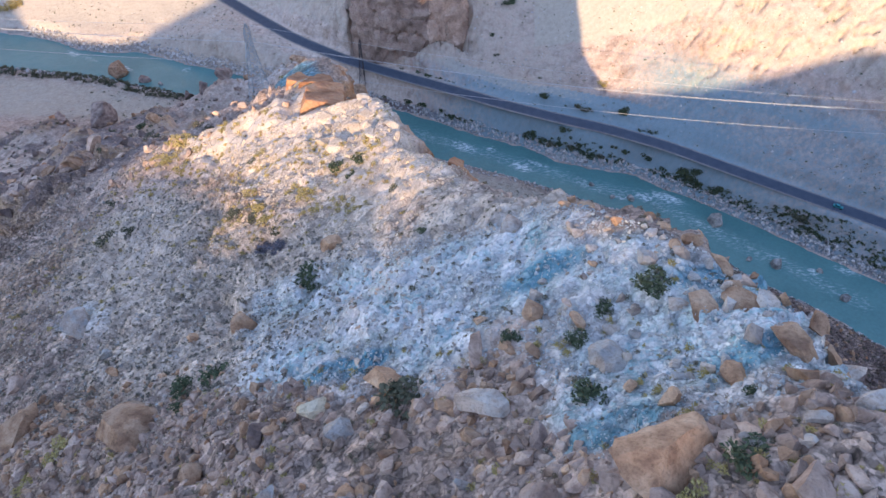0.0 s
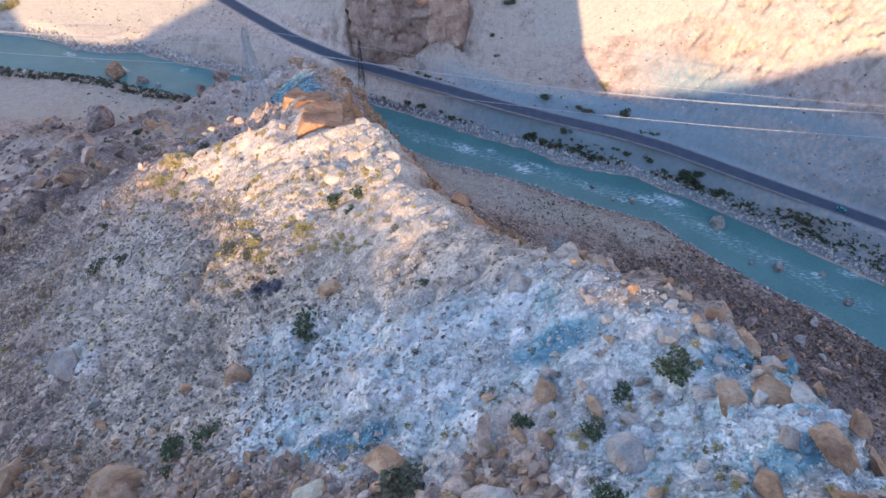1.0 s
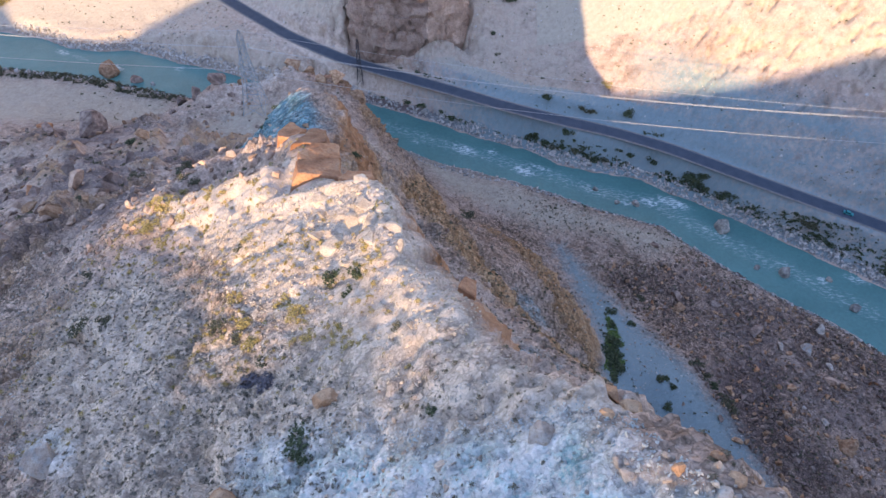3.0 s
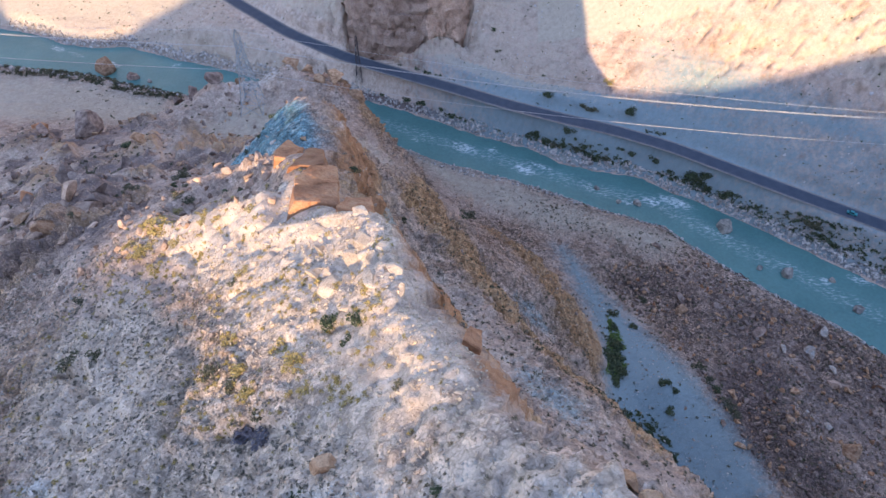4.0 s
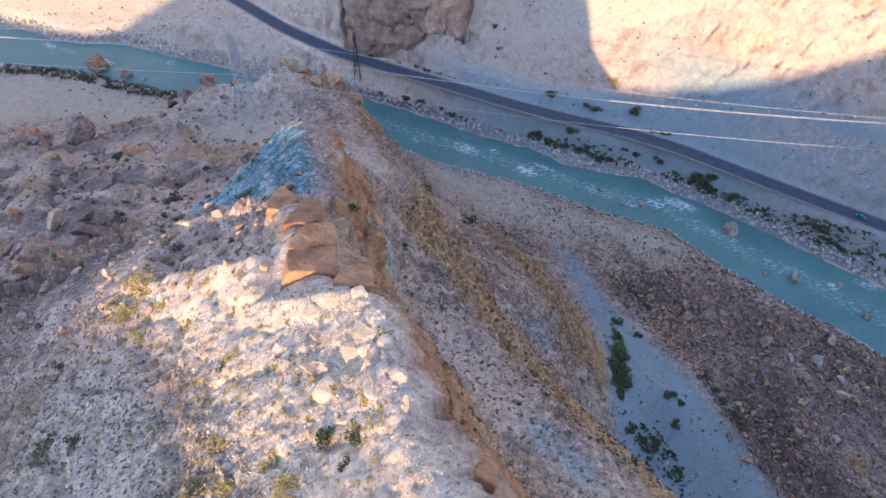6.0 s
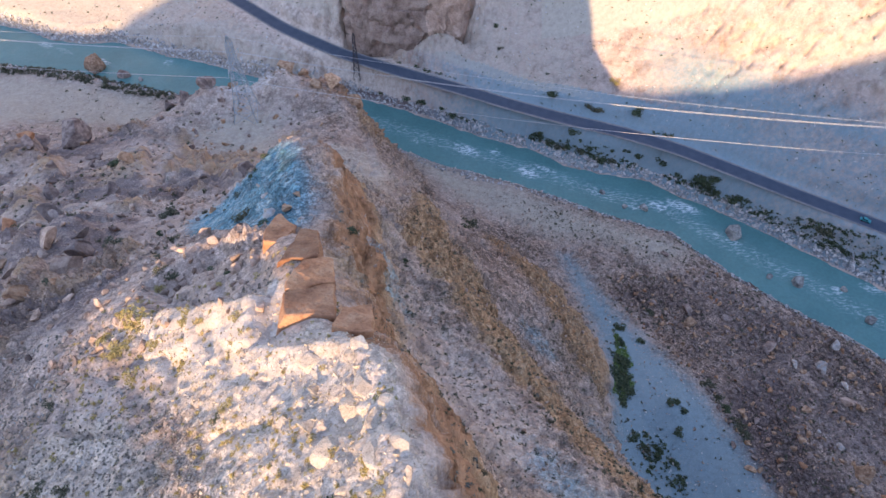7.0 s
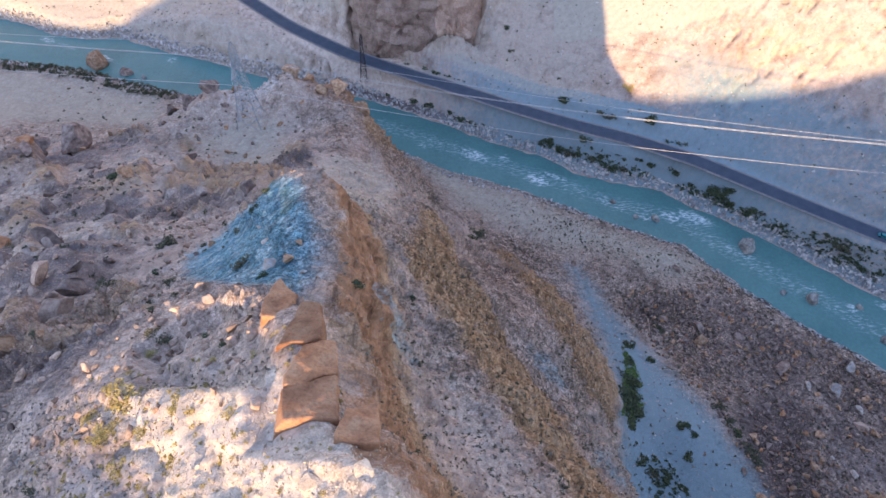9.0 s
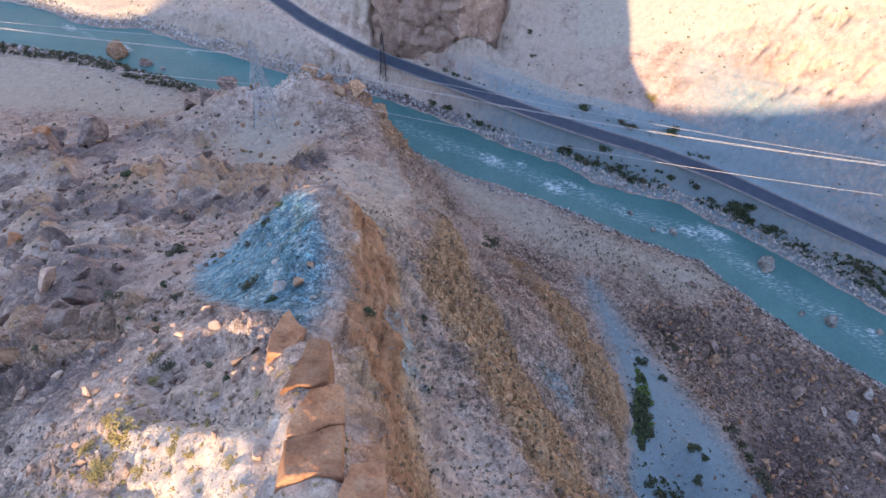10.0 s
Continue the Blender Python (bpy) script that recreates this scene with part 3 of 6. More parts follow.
soil["azure"] = np.maximum.reduce([0.85 * area(BLUE_SLOPE, 3), 0.50 * blob(40, 98, 9, 7, -40), 0.46 * blob(-12, 96, 2.5, 10, 25), 0.50 * blob(14, 60, 9, 4, -60), 0.5 * blob(26, 124, 9, 4, -40)] + [0.95 * blob(*q) for q in ((5.3, 22, 2.4, 1.0, 10), (11.9, 19.1, 1.6, 0.9, 20), (14.1, 19.3, 1.5, 1.0, -30), (15.1, 17.3, 1.9, 1.0, -40), (6.6, 11.2, 2.2, 0.9, 15), (16, 13, 1.4, 1.6), (-5, 18.6, 3.0, 0.8, 10), (12.4, 14.2, 2.0, 0.7, 20))])
RUST = [(2, 36), (6, 37), (5, 45), (2, 52), (-1, 58), (-5, 65), (-9, 71), (-12.5, 67.5), (-9.5, 62), (-6, 56), (-4.6, 50), (-1.5, 43)]
RUST_WALL = [(-11.5, 64), (-13, 73), (-15.8, 80), (-18.8, 85), (-19.9, 90), (-20, 98), (-21.5, 106), (-24, 113), (-28, 121), (-22, 126), (-17, 115), (-14, 106), (-12, 97), (-11, 89), (-8.5, 82), (-6, 74), (-5, 65), (-7, 62)]
patchy = np.clip(0.72 + 0.9 * fbm(land, 0.14, 3, 231), 0.2, 1.1)
soil["rust"] = np.maximum.reduce([0.95 * area(RUST, 2.2) * patchy, 0.95 * area(RUST_WALL, 2.0) * patchy, 0.55 * blob(-45, 239, 16, 9), 0.5 * blob(-98, 242, 14, 8)])
soil["pale"] = np.maximum.reduce([1.0 * area(WHITE, 4) * (1 - area(RUST_WALL, 1.5)), 0.95 * area(SPECK, 6), 0.82 * area(GREY_SCREE, 5), 0.85 * blob(2, 30.5, 7, 2, -20), 0.7 * blob(-6, 31.5, 6, 1.4, -8), 0.48 * area(SHELF, 4), 0.55 * area(SPUR_SAND, 5), 0.5 * blob(-12, 200, 10, 14), 0.44 * smooth(-X, 42, 70) * smooth(Y, 85, 130) * on_near, 0.52 * far_side * smooth(-X, -30, 40) * (Z < 40), 0.5 * area(LEFT_SAND, 9)])
soil["ochre"] = np.maximum.reduce([area(WALL, 3) * (0.58 + 0.24 * fall), 0.36 * right_side * (X < 60) * (Y > 40) * fall, 0.95 * area(OCHRE_FACE, 4) * (0.5 + 0.5 * smooth(steep, 0.4, 0.8)), 0.85 * area(LOW_RIB, 5) * (0.4 + 0.6 * smooth(steep, 0.5, 1.0)), 0.62 * area(KNOB, 7) * fall, 0.56 * blob(-22, 322, 34, 12, 3) * (Y > 313) * (steep > 0.6),
                                   0.50 * smooth(-X, 45, 80) * fall * (Y < 235), 0.60 * ledge, 0.5 * blob(-62, 90, 16, 12), 0.55 * blob(-98, 165, 16, 24, 20), 0.52 * blob(-90, 250, 14, 12), 0.45 * blob(-50, 45, 14, 26), 0.5 * blob(-28, 18, 14, 8)])
left_dark = smooth(fbm(land, 0.075, 3, 251), -0.05, 0.30) * smooth(-X, 34, 50) * smooth(Y, 66, 80) * on_near * (Y < 205)
# the bank_d strip is darkened to paint shade between the riprap stones
soil["dark"] = np.maximum.reduce([area(MORAINE, 8) * np.clip(0.50 + 0.30 * fbm(land, 0.05, 3, 5), 0.2, 0.7), 0.70 * blob(112, 130, 22, 16, 40), 0.68 * blob(108, 112, 18, 22), 0.56 * blob(140, 124, 22, 16), 0.56 * blob(-82, 108, 22, 22), 0.52 * blob(-140, 205, 40, 22, 20), 0.60 * left_dark, 0.46 * blob(-62, 92, 14, 12), 0.46 * blob(-100, 150, 18, 14), 0.46 * blob(20, 178, 10, 20, -25), 0.72 * ((bank_d < 3.6) & ~wet), 0.45 * blob(-22, 322, 36, 11, 3) * (Y > 314), 0.40 * area(FORE, 3), 0.56 * smooth(fbm(land, 0.06, 3, 225), 0.15, 0.4) * ledge])
# third term: blue skylit shade of the far slope painted as wash colour
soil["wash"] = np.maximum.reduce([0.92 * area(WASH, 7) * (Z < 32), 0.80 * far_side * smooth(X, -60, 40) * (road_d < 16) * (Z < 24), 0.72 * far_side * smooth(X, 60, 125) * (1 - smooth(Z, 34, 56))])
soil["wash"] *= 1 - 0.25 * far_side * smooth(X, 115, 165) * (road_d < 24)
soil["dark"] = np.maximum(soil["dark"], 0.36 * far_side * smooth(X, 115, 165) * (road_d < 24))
# sand thinned where that painted shade lies, low on the far right
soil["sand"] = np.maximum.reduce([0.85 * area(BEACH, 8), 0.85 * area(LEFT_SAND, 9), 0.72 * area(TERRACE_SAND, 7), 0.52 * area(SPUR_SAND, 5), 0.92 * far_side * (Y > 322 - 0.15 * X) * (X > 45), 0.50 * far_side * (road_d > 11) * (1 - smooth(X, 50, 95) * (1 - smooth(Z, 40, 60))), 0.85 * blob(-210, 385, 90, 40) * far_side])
soil["sand"] *= 1 - 0.9 * (soil["ochre"] > 0.45)

# Roughness: broken blocks where steep or rocky, lumps on scree, nearly smooth on sand and wash
def broken(p, size, seed):
    """Angular blocks of about that size: every cell of a random foam is lifted and tilted as one piece."""
    q = p / size
    i0 = np.floor(q).astype(np.int64)
    best, out = np.full(len(q), 1e9), np.zeros(len(q))
    for dx in (-1, 0, 1):
        for dy in (-1, 0, 1):
            for dz in (-1, 0, 1):
                i = i0 + (dx, dy, dz)
                r = [lattice(i[:, 0], i[:, 1], i[:, 2], seed + k) for k in range(4)]
                off = q - (i + 0.5 + 0.45 * np.stack(r[:3], 1))
                d = (off**2).sum(1)
                lift = 0.30 * r[3] + 0.42 * (off[:, 0] * r[1] + off[:, 1] * r[2] + off[:, 2] * r[0])
                out, best = np.where(d < best, lift, out), np.minimum(best, d)
    return out * size


rocky = np.clip(smooth(steep, 0.7, 1.4) + 0.75 * soil["pale"] + 0.4 * soil["ochre"] + 0.6 * ledge, 0, 1) * (1 - soil["wash"])
calm = np.clip(soil["wash"] + 0.85 * soil["sand"] + (road_d < 7) + wet * 1.0 + (bank_d < 3) * 0.5, 0, 1)
far_amp = np.interp(np.hypot(X, Y - 30), [0, 60, 150, 330], [0.55, 0.85, 1.4, 1.6]) * (1 - 0.3 * area(WHITE, 3))
rough_form = fbm(land, 0.11, 4, 11, True) * rocky * 1.2 * far_amp + fbm(land * [1, 1, 0.6], 0.35, 4, 23) * 0.5 * far_amp * (1 - 0.6 * area(WHITE, 3)) + fbm(land, 1.25, 3, 37) * 0.2
left_side = smooth(crest_x - 6 - X, 0, 14) * smooth(Y, 66, 84) * (1 - smooth(Y, 235, 255))
plain_slope = 1 - 0.35 * left_side * (1 - np.clip(1.4 * ledge, 0, 1))
seen = (Y > 2) & (Y < 370) & (X > -270) & (X < 220) & ~wet
for size, seed, share in ((6.5, 401, 0.55 * rocky * (far_amp > 0.8)), (2.4, 411, (0.15 + 0.75 * rocky) * (1 - 0.7 * soil["pale"]) * np.minimum(1, far_amp) * plain_slope), (1.0, 421, (0.40 + 0.5 * rocky) * (1 - 0.2 * soil["pale"]) * (far_amp < 1.3) * plain_slope)):
    pick = seen & (share * (1 - calm) > 0.03)
    rough_form[pick] += broken(land[pick] + 0.35 * size * np.stack([fbm(land[pick], 0.8 / size, 2, seed + 5)] * 3, 1), size, seed) * share[pick]
rough_form += ledge * (1.6 * fbm(land * [1, 1, 0.5], 0.10, 4, 215, True) + 0.3)
crack = fbm(np.c_[X + 0.25 * Z, Y + 0.25 * Z, Z * 0.3], 0.13, 3, 177, True) + 0.25 * fbm(land, 0.5, 2, 187)
rough_form -= smooth(crack, 0.50, 0.72) * np.interp(across, [0, 30, 120], [0.7, 1.8, 2.6]) * rocky * plain_slope * (Y > 26)
crack = fbm(np.c_[X, Y, Z * 0.5], 0.33, 2, 193, True)
rough_form -= smooth(crack, 0.45, 0.70) * 0.75 * plain_slope * (1 - 0.75 * soil["pale"]) * np.clip(rocky * 1.3, 0, 1) * (Y > 26)
# upturned beds: ribs and grooves that run along the crest, on the wall and the ochre face
run_u, run_v = 0.44 * X - 0.90 * Y, 0.90 * X + 0.44 * Y
bed = np.c_[run_v + 0.45 * Z + 2.0 * fbm(land, 0.05, 2, 79), run_u * 0.11, Z * 0.10]
beds = fbm(bed, 0.22, 4, 77, True) + 0.5 * fbm(bed * [1, 2.2, 1], 0.6, 3, 78, True)
bedded = right_side * smooth(Y, 34, 50) * (1 - smooth(Y, 215, 235)) * np.clip(soil["ochre"] * 1.3 + soil["rust"] * 0.9, 0, 1) * smooth(steep, 0.4, 0.9)
rough_form = rough_form * (1 - 0.45 * bedded) + beds * 1.35 * bedded
soil["bedded"] = bedded
gully = fbm(np.c_[X * 0.9 - Y * 0.1, Y * 0.12, Z * 0.1], 0.11, 4, 87, True)
rough_form += gully * 0.4 * far_side * smooth(road_d, 10, 26) * smooth(steep, 0.3, 0.7)
CRACKED = [(105, 280), (150, 258), (235, 235), (235, 320), (150, 345), (105, 330)]
cut = fbm(np.c_[(Y * 0.85 - X * 0.53), (X * 0.85 + Y * 0.53) * 0.45, Z * 0], 0.26, 3, 143, True)
fissure = smooth(cut, 0.56, 0.66) * smooth(fbm(land, 0.06, 2, 147), -0.35, 0.05) * area(CRACKED, 14)
rough_form *= 1 - 0.40 * area(WHITE, 3)
rough_form *= (1 - 0.9 * calm * (1 - 0.05 * far_side * (road_d > 14))) * (1 - smooth(7 - road_d, 0, 2))
rough_form -= 2.2 * fissure
# cliff bands across the flank: a step at the lower edge, fading back uphill
for edge, step in (([(12, 210), (27, 200), (43, 166), (57, 140), (50, 112), (62, 84)], 2.0), ([(-14, 205), (-6, 175), (4, 150), (12, 140)], 3.0)):
    d, _ = line_distance(plan, edge)
    side = X > np.interp(Y, sorted(q[1] for q in edge), [q[0] for q in sorted(edge, key=lambda q: q[1])])
    d = np.where(side, -d, d) + 5.0 * fbm(land, 0.07, 3, 315)
    rough_form += step * smooth(d, -1.2, 1.2) * (1 - smooth(d, 3, 22)) * right_side * smooth(Y, 55, 75)
rough_form -= 2.5 * blob(-52, 142, 16, 12, -30) + 2.0 * blob(-42, 130, 11, 10)


def outcrop(cx, cy, long, wide, high, turn):
    """A rib of bare rock: steep on its lower side, easing back into the slope; its place and shares of soil."""
    c, q = math.cos(radians(turn)), math.sin(radians(turn))
    jag = 0.28 * wide * fbm(land, 1.1 / wide, 3, int(cx) + 900)
    u, v = (X - cx) * c + (Y - cy) * q + jag, (Y - cy) * c - (X - cx) * q + jag
    return high * (1 - smooth(np.abs(u) / long, 0.6, 1.0)) * smooth(v, -wide, -0.65 * wide) * (1 - smooth(v, -0.2 * wide, 1.6 * wide)) * (0.8 + 0.4 * fbm(land, 0.5, 2, 917))


OUTCROPS = [(-92, 164, 24, 5, 4.0, 118), (-82, 176, 8, 5, 3.4, 150), (-73, 128, 6, 2.6, 2.6, -15), (-65.5, 144, 4, 2.5, 2.0, 140), (-156, 196, 22, 12, 7, 130), (-118, 150, 14, 6, 3.5, 125), (-100, 132, 10, 4, 3.0, 130),
            (-58, 101, 5, 2.4, 1.8, 125), (-70, 92, 8, 3, 2.4, 120), (-84, 110, 8, 3, 2.6, 125), (-47, 88, 4, 2, 1.4, 150), (-28, 80, 4, 1.5, 1.0, 160), (-33, 76, 5, 1.5, 1.0, 155), (-130, 178, 12, 6, 4.0, 120)]
bare = np.zeros(len(X))
for q in OUTCROPS:
    lift = outcrop(*q)
    rough_form += lift
    bare = np.maximum(bare, np.clip(lift / q[4], 0, 1))
soil["ochre"] = np.maximum(soil["ochre"], 0.75 * bare * (X < -60))
BEHIND = [(-36, 73), (-28, 70.5), (-21, 69), (-21.5, 75), (-25, 83), (-33, 85), (-40, 79)]
rough_form -= 2.8 * smooth(area(BEHIND, 2.0), 0.2, 0.8)
rough_form += (-0.8 - 0.5 * rough_form) * smooth(area(BLUE_SLOPE, 4), 0.3, 0.8)
LEDGE_SLABS = [(-19.5, 62.5), (-14, 61.5), (-8, 60.5), (-11, 68), (-13, 74.5), (-16, 81), (-20, 86), (-24, 85), (-24.5, 78), (-21, 72.5)]
rough_form += (-1.5 - 0.85 * rough_form) * smooth(area(LEDGE_SLABS, 1.5), 0.1, 0.7)
soil["stony"] = (1 - np.clip(calm, 0, 1)) * (1 - 0.45 * left_side) * (1 - 0.75 * far_side) * (1 - 0.45 * soil["ochre"]) * (1 - 0.8 * soil["rust"]) * (1 - 0.6 * soil["pale"]) * (1 - 0.5 * soil["blue"]) * np.clip(0.75 + 0.9 * fbm(land, 0.045, 3, 131), 0.25, 1)
normal = np.c_[-slope_x.ravel(), -slope_y.ravel(), np.ones(len(X))]
normal /= np.linalg.norm(normal, axis=1, keepdims=True)
places = land + normal * rough_form[:, None]

BLUFF = [(-54, 319), (-20, 315), (6, 317), (10, 330), (0, 350), (-50, 350), (-58, 340)]
places[:, 2] -= 16 * smooth(area(BLUFF, 3.5), 0.25, 0.9)

nx, ny = len(XS), len(YS)
corner = (np.arange(ny - 1)[:, None] * nx + np.arange(nx - 1)[None]).ravel()
quads = np.c_[corner, corner + 1, corner + nx + 1, corner + nx]


def grid_mesh(name, points, faces):
    me = bpy.data.meshes.new(name)
    me.vertices.add(len(points))
    me.vertices.foreach_set("co", points.astype(np.float32).ravel())
    me.loops.add(faces.size)
    me.loops.foreach_set("vertex_index", faces.astype(np.int32).ravel())
    me.polygons.add(len(faces))
    me.polygons.foreach_set("loop_start", np.arange(0, faces.size, faces.shape[1], dtype=np.int32))
    me.update(calc_edges=True)
    me.polygons.foreach_set("use_smooth", np.ones(len(faces), bool))
    return me


ground_me = grid_mesh("ground", places, quads)
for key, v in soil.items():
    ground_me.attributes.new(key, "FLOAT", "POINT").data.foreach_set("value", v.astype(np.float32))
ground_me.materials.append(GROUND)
ground = tagged(new("ground", ground_me), "pale stony mountain ridge, scree slopes and valley floor", "ground", kind="structure")
surface = places[:, 2].reshape(ny, nx)


moved = (places - land)[:, :2].reshape(ny, nx, 2)


def on_grid(table, p):
    """A table of the grid, read between its lines at plan points."""
    i = np.clip(np.searchsorted(XS, p[:, 0]) - 1, 0, nx - 2)
    j = np.clip(np.searchsorted(YS, p[:, 1]) - 1, 0, ny - 2)
    u, v = (p[:, 0] - XS[i]) / (XS[i + 1] - XS[i]), (p[:, 1] - YS[j]) / (YS[j + 1] - YS[j])
    if table.ndim > 2:
        u, v = u[:, None], v[:, None]
    return (table[j, i] * (1 - u) + table[j, i + 1] * u) * (1 - v) + (table[j + 1, i] * (1 - u) + table[j + 1, i + 1] * u) * v


def heights(p):
    """Heights of the rough ground, whose points have moved sideways too."""
    q = p.copy()
    for _ in range(8):
        q = 0.4 * q + 0.6 * (p - on_grid(moved, q))
    return on_grid(surface, q)


def ground_z(x, y):
    """The height of the rough ground at a plan point."""
    return float(heights(np.array([[x, y]], float))[0])


# The river: a sheet with low waves, foam along the rapids
wx, wy = np.meshgrid(np.arange(-420, 341, 1.6), np.arange(40, 376, 1.6))
wp = np.c_[wx.ravel(), wy.ravel()]
mid_line = [((a + c) / 2, (b + d) / 2) for (a, b), (c, d) in zip(along([(*q, 0) for q in NEAR_BANK], 1e9)[:, :2][[2, 4, 6, 8, 9, 10, 11, 12, 13, 15, 16, 17, 18]], np.array(FAR_BANK)[[2, 5, 10, 12, 13, 14, 15, 17, 18, 20, 21, 21, 22]])]
flow_d = line_distance(wp, mid_line)[0]
w3 = np.c_[wp, wp[:, 0] * 0]
wave = fbm(w3, 0.25, 4, 61) * 0.16 + fbm(w3, 0.9, 2, 71) * 0.06
nxw = wx.shape[1]
c0 = (np.arange(wx.shape[0] - 1)[:, None] * nxw + np.arange(nxw - 1)[None]).ravel()
wq = np.c_[c0, c0 + 1, c0 + nxw + 1, c0 + nxw]
keep = inside(wp, RIVER) | (np.minimum(line_distance(wp, NEAR_BANK)[0], line_distance(wp, FAR_BANK)[0]) < 5)
wq = wq[keep[wq].all(1)]
used, back = np.unique(wq, return_inverse=True)
RAPIDS = [(-224, 338), (-212, 333), (-153, 326), (46, 254), (38, 251), (23, 264), (68, 240), (75, 237), (86, 231), (108, 232), (164, 188), (179, 189), (126, 212), (-16, 270), (9, 265), (-90, 300), (-60, 293), (120, 216), (150, 196), (97, 232), (-190, 326)]
foam = np.zeros(len(wp))
for n, (x, y) in enumerate(RAPIDS):
    du, dv = (wp[:, 0] - x) * 0.9 - (wp[:, 1] - y) * 0.43, (wp[:, 0] - x) * 0.43 + (wp[:, 1] - y) * 0.9
    foam = np.maximum(foam, (0.75 + 0.25 * math.sin(n * 5.1)) * np.exp(-((du / (6 + 3 * math.sin(n * 2.3))) ** 2) - (dv / (2.4 + math.sin(n * 3.7))) ** 2))
foam = 0.95 * foam
foam = np.maximum(foam, 0.33 * np.clip(1.2 - flow_d / 9, 0, 1) * (wp[:, 0] > -40))
river_me = grid_mesh("river", np.c_[wp, wave][used], back.reshape(wq.shape))
river_me.attributes.new("foam", "FLOAT", "POINT").data.foreach_set("value", foam[used].astype(np.float32))
river_me.materials.append(WATER)
tagged(new("river", river_me), "silty turquoise mountain river with white rapids", "river", kind="structure")


def strip(name, line, left, right, z, mat, step=3.0):
    """A flat band along a line in plan, from so many metres left of it to so many right of it."""
    pts = along([(*q, 0) for q in line], step)[:, :2]
    for _ in range(6):
        pts[1:-1] = (pts[:-2] + 2 * pts[1:-1] + pts[2:]) / 4
    d = np.gradient(pts, axis=0)
    d /= np.linalg.norm(d, axis=1, keepdims=True)
    side = np.c_[-d[:, 1], d[:, 0]]
    n = len(pts)
    rows = np.concatenate([np.c_[pts + side * k, np.full(n, z)] for k in np.linspace(left, right, 3)])
    a = np.arange(n - 1)
    faces = np.concatenate([np.c_[a + n * k, a + n * (k + 1), a + n * (k + 1) + 1, a + n * k + 1] for k in (0, 1)])
    me = grid_mesh(name, rows, faces)
    me.materials.append(mat)
    return new(name, me)


road = tagged(strip("road", ROAD, ROAD_HALF, -ROAD_HALF, ROAD_Z + 0.10, ASPHALT), "grey asphalt two-lane valley road", "road", kind="structure")
tagged(strip("shoulder", ROAD, ROAD_HALF + 0.8, -ROAD_HALF - 0.8, ROAD_Z + 0.03, GRAVEL), "pale gravel road shoulder", "shoulder", kind="structure")


# The mountain behind the first view, whose crest keeps most of the valley in shade: distance across the sun's line, height
MOUNTAIN = [(-700, 240), (-420, 225), (-260, 205), (-146, 179.1), (-137, 175), (-129, 171.2), (-121, 167), (-113, 163.3), (-103, 157.9), (-92.4, 153.7), (-81, 149.5), (-72.5, 148.7), (-64, 145.8), (-54, 144), (-43.6, 143.5),
            (-34, 143.1), (-30, 145.3), (-27, 154.8), (-23.4, 164.6), (-20.7, 172), (-18.4, 178.3), (-15, 210), (-11, 212), (-9, 206), (-7, 202.2), (-2, 201.5), (4, 200), (6.8, 197.5), (7.8, 193.9), (8.8, 193.6), (9.6, 195.6),
            (11.7, 195.2), (13.8, 194.4), (15.5, 193.6), (17.6, 191.8), (19.8, 190.2), (21.1, 189.2), (22.3, 188.4), (24.9, 187.2), (27.3, 186), (29, 186.4), (31.3, 186.4), (34.4, 185.2), (37.9, 183.8), (41.1, 183.2),
            (46.8, 181.2), (52, 178.8), (57.5, 176.6), (64, 182), (72, 190), (120, 188), (170, 180), (190, 165), (200, 158), (206.5, 153.5), (213, 148.7), (222, 142.4), (228.5, 136.5), (238, 132.3), (248, 131.1),
            (260, 130.5), (274, 130.2), (292, 130.4), (300, 131), (306, 132.5), (312, 138), (330, 150), (420, 175), (500, 185)]
MOUNTAIN_FAR = 320      # from the world's middle to the crest, along the sun's line; heights above are where the light grazes that middle
toward = np.array([to_sun.x, to_sun.y]) / math.hypot(to_sun.x, to_sun.y)
beside = np.array([toward[1], -toward[0]])
mu = np.unique(np.concatenate([np.arange(-700, 501, 12.0), np.arange(-150, -14, 2.0), np.arange(-14, 64, 0.8), np.arange(64, 320, 3.0)]))
crest_w = np.interp(mu, *np.array(MOUNTAIN).T) + MOUNTAIN_FAR * math.tan(radians(SUN_EL))
steps = np.array([-1.0, -0.75, -0.5, -0.3, -0.15, -0.05, 0, 0.06, 0.2, 0.4, 0.7, 1.0])
rows = []
for s in steps:
    depth = MOUNTAIN_FAR + s * (330 if s > 0 else 170)
    z = crest_w - np.abs(s) ** 0.9 * (crest_w - 40)
    q = np.c_[np.outer(np.ones(len(mu)), toward * depth) + mu[:, None] * beside, z]
    q[:, 2] -= np.abs(fbm(q, 0.02, 4, 301)) * 40 * min(1, abs(s) * 4)
    rows.append(q)
n = len(mu)
a = np.arange(n - 1)
mountain_me = grid_mesh("mountain", np.concatenate(rows), np.concatenate([np.c_[a + n * k, a + n * k + 1, a + n * (k + 1) + 1, a + n * (k + 1)] for k in range(len(steps) - 1)]))
mountain_me.materials.append(DARK_ROCK)
tagged(new("mountain", mountain_me), "dark bare rock mountain across the side valley", "mountain", kind="structure")


# ---- helpers for things ----
def part(name, bm, mat, parent, label=""):
    """Links a bmesh as one mesh object under a thing or a part."""
    me = bpy.data.meshes.new(name)
    bm.to_mesh(me)
    bm.free()
    me.materials.append(mat)
    ob = new(name, me)
    ob.parent = parent
    return tagged(ob, label) if label else ob


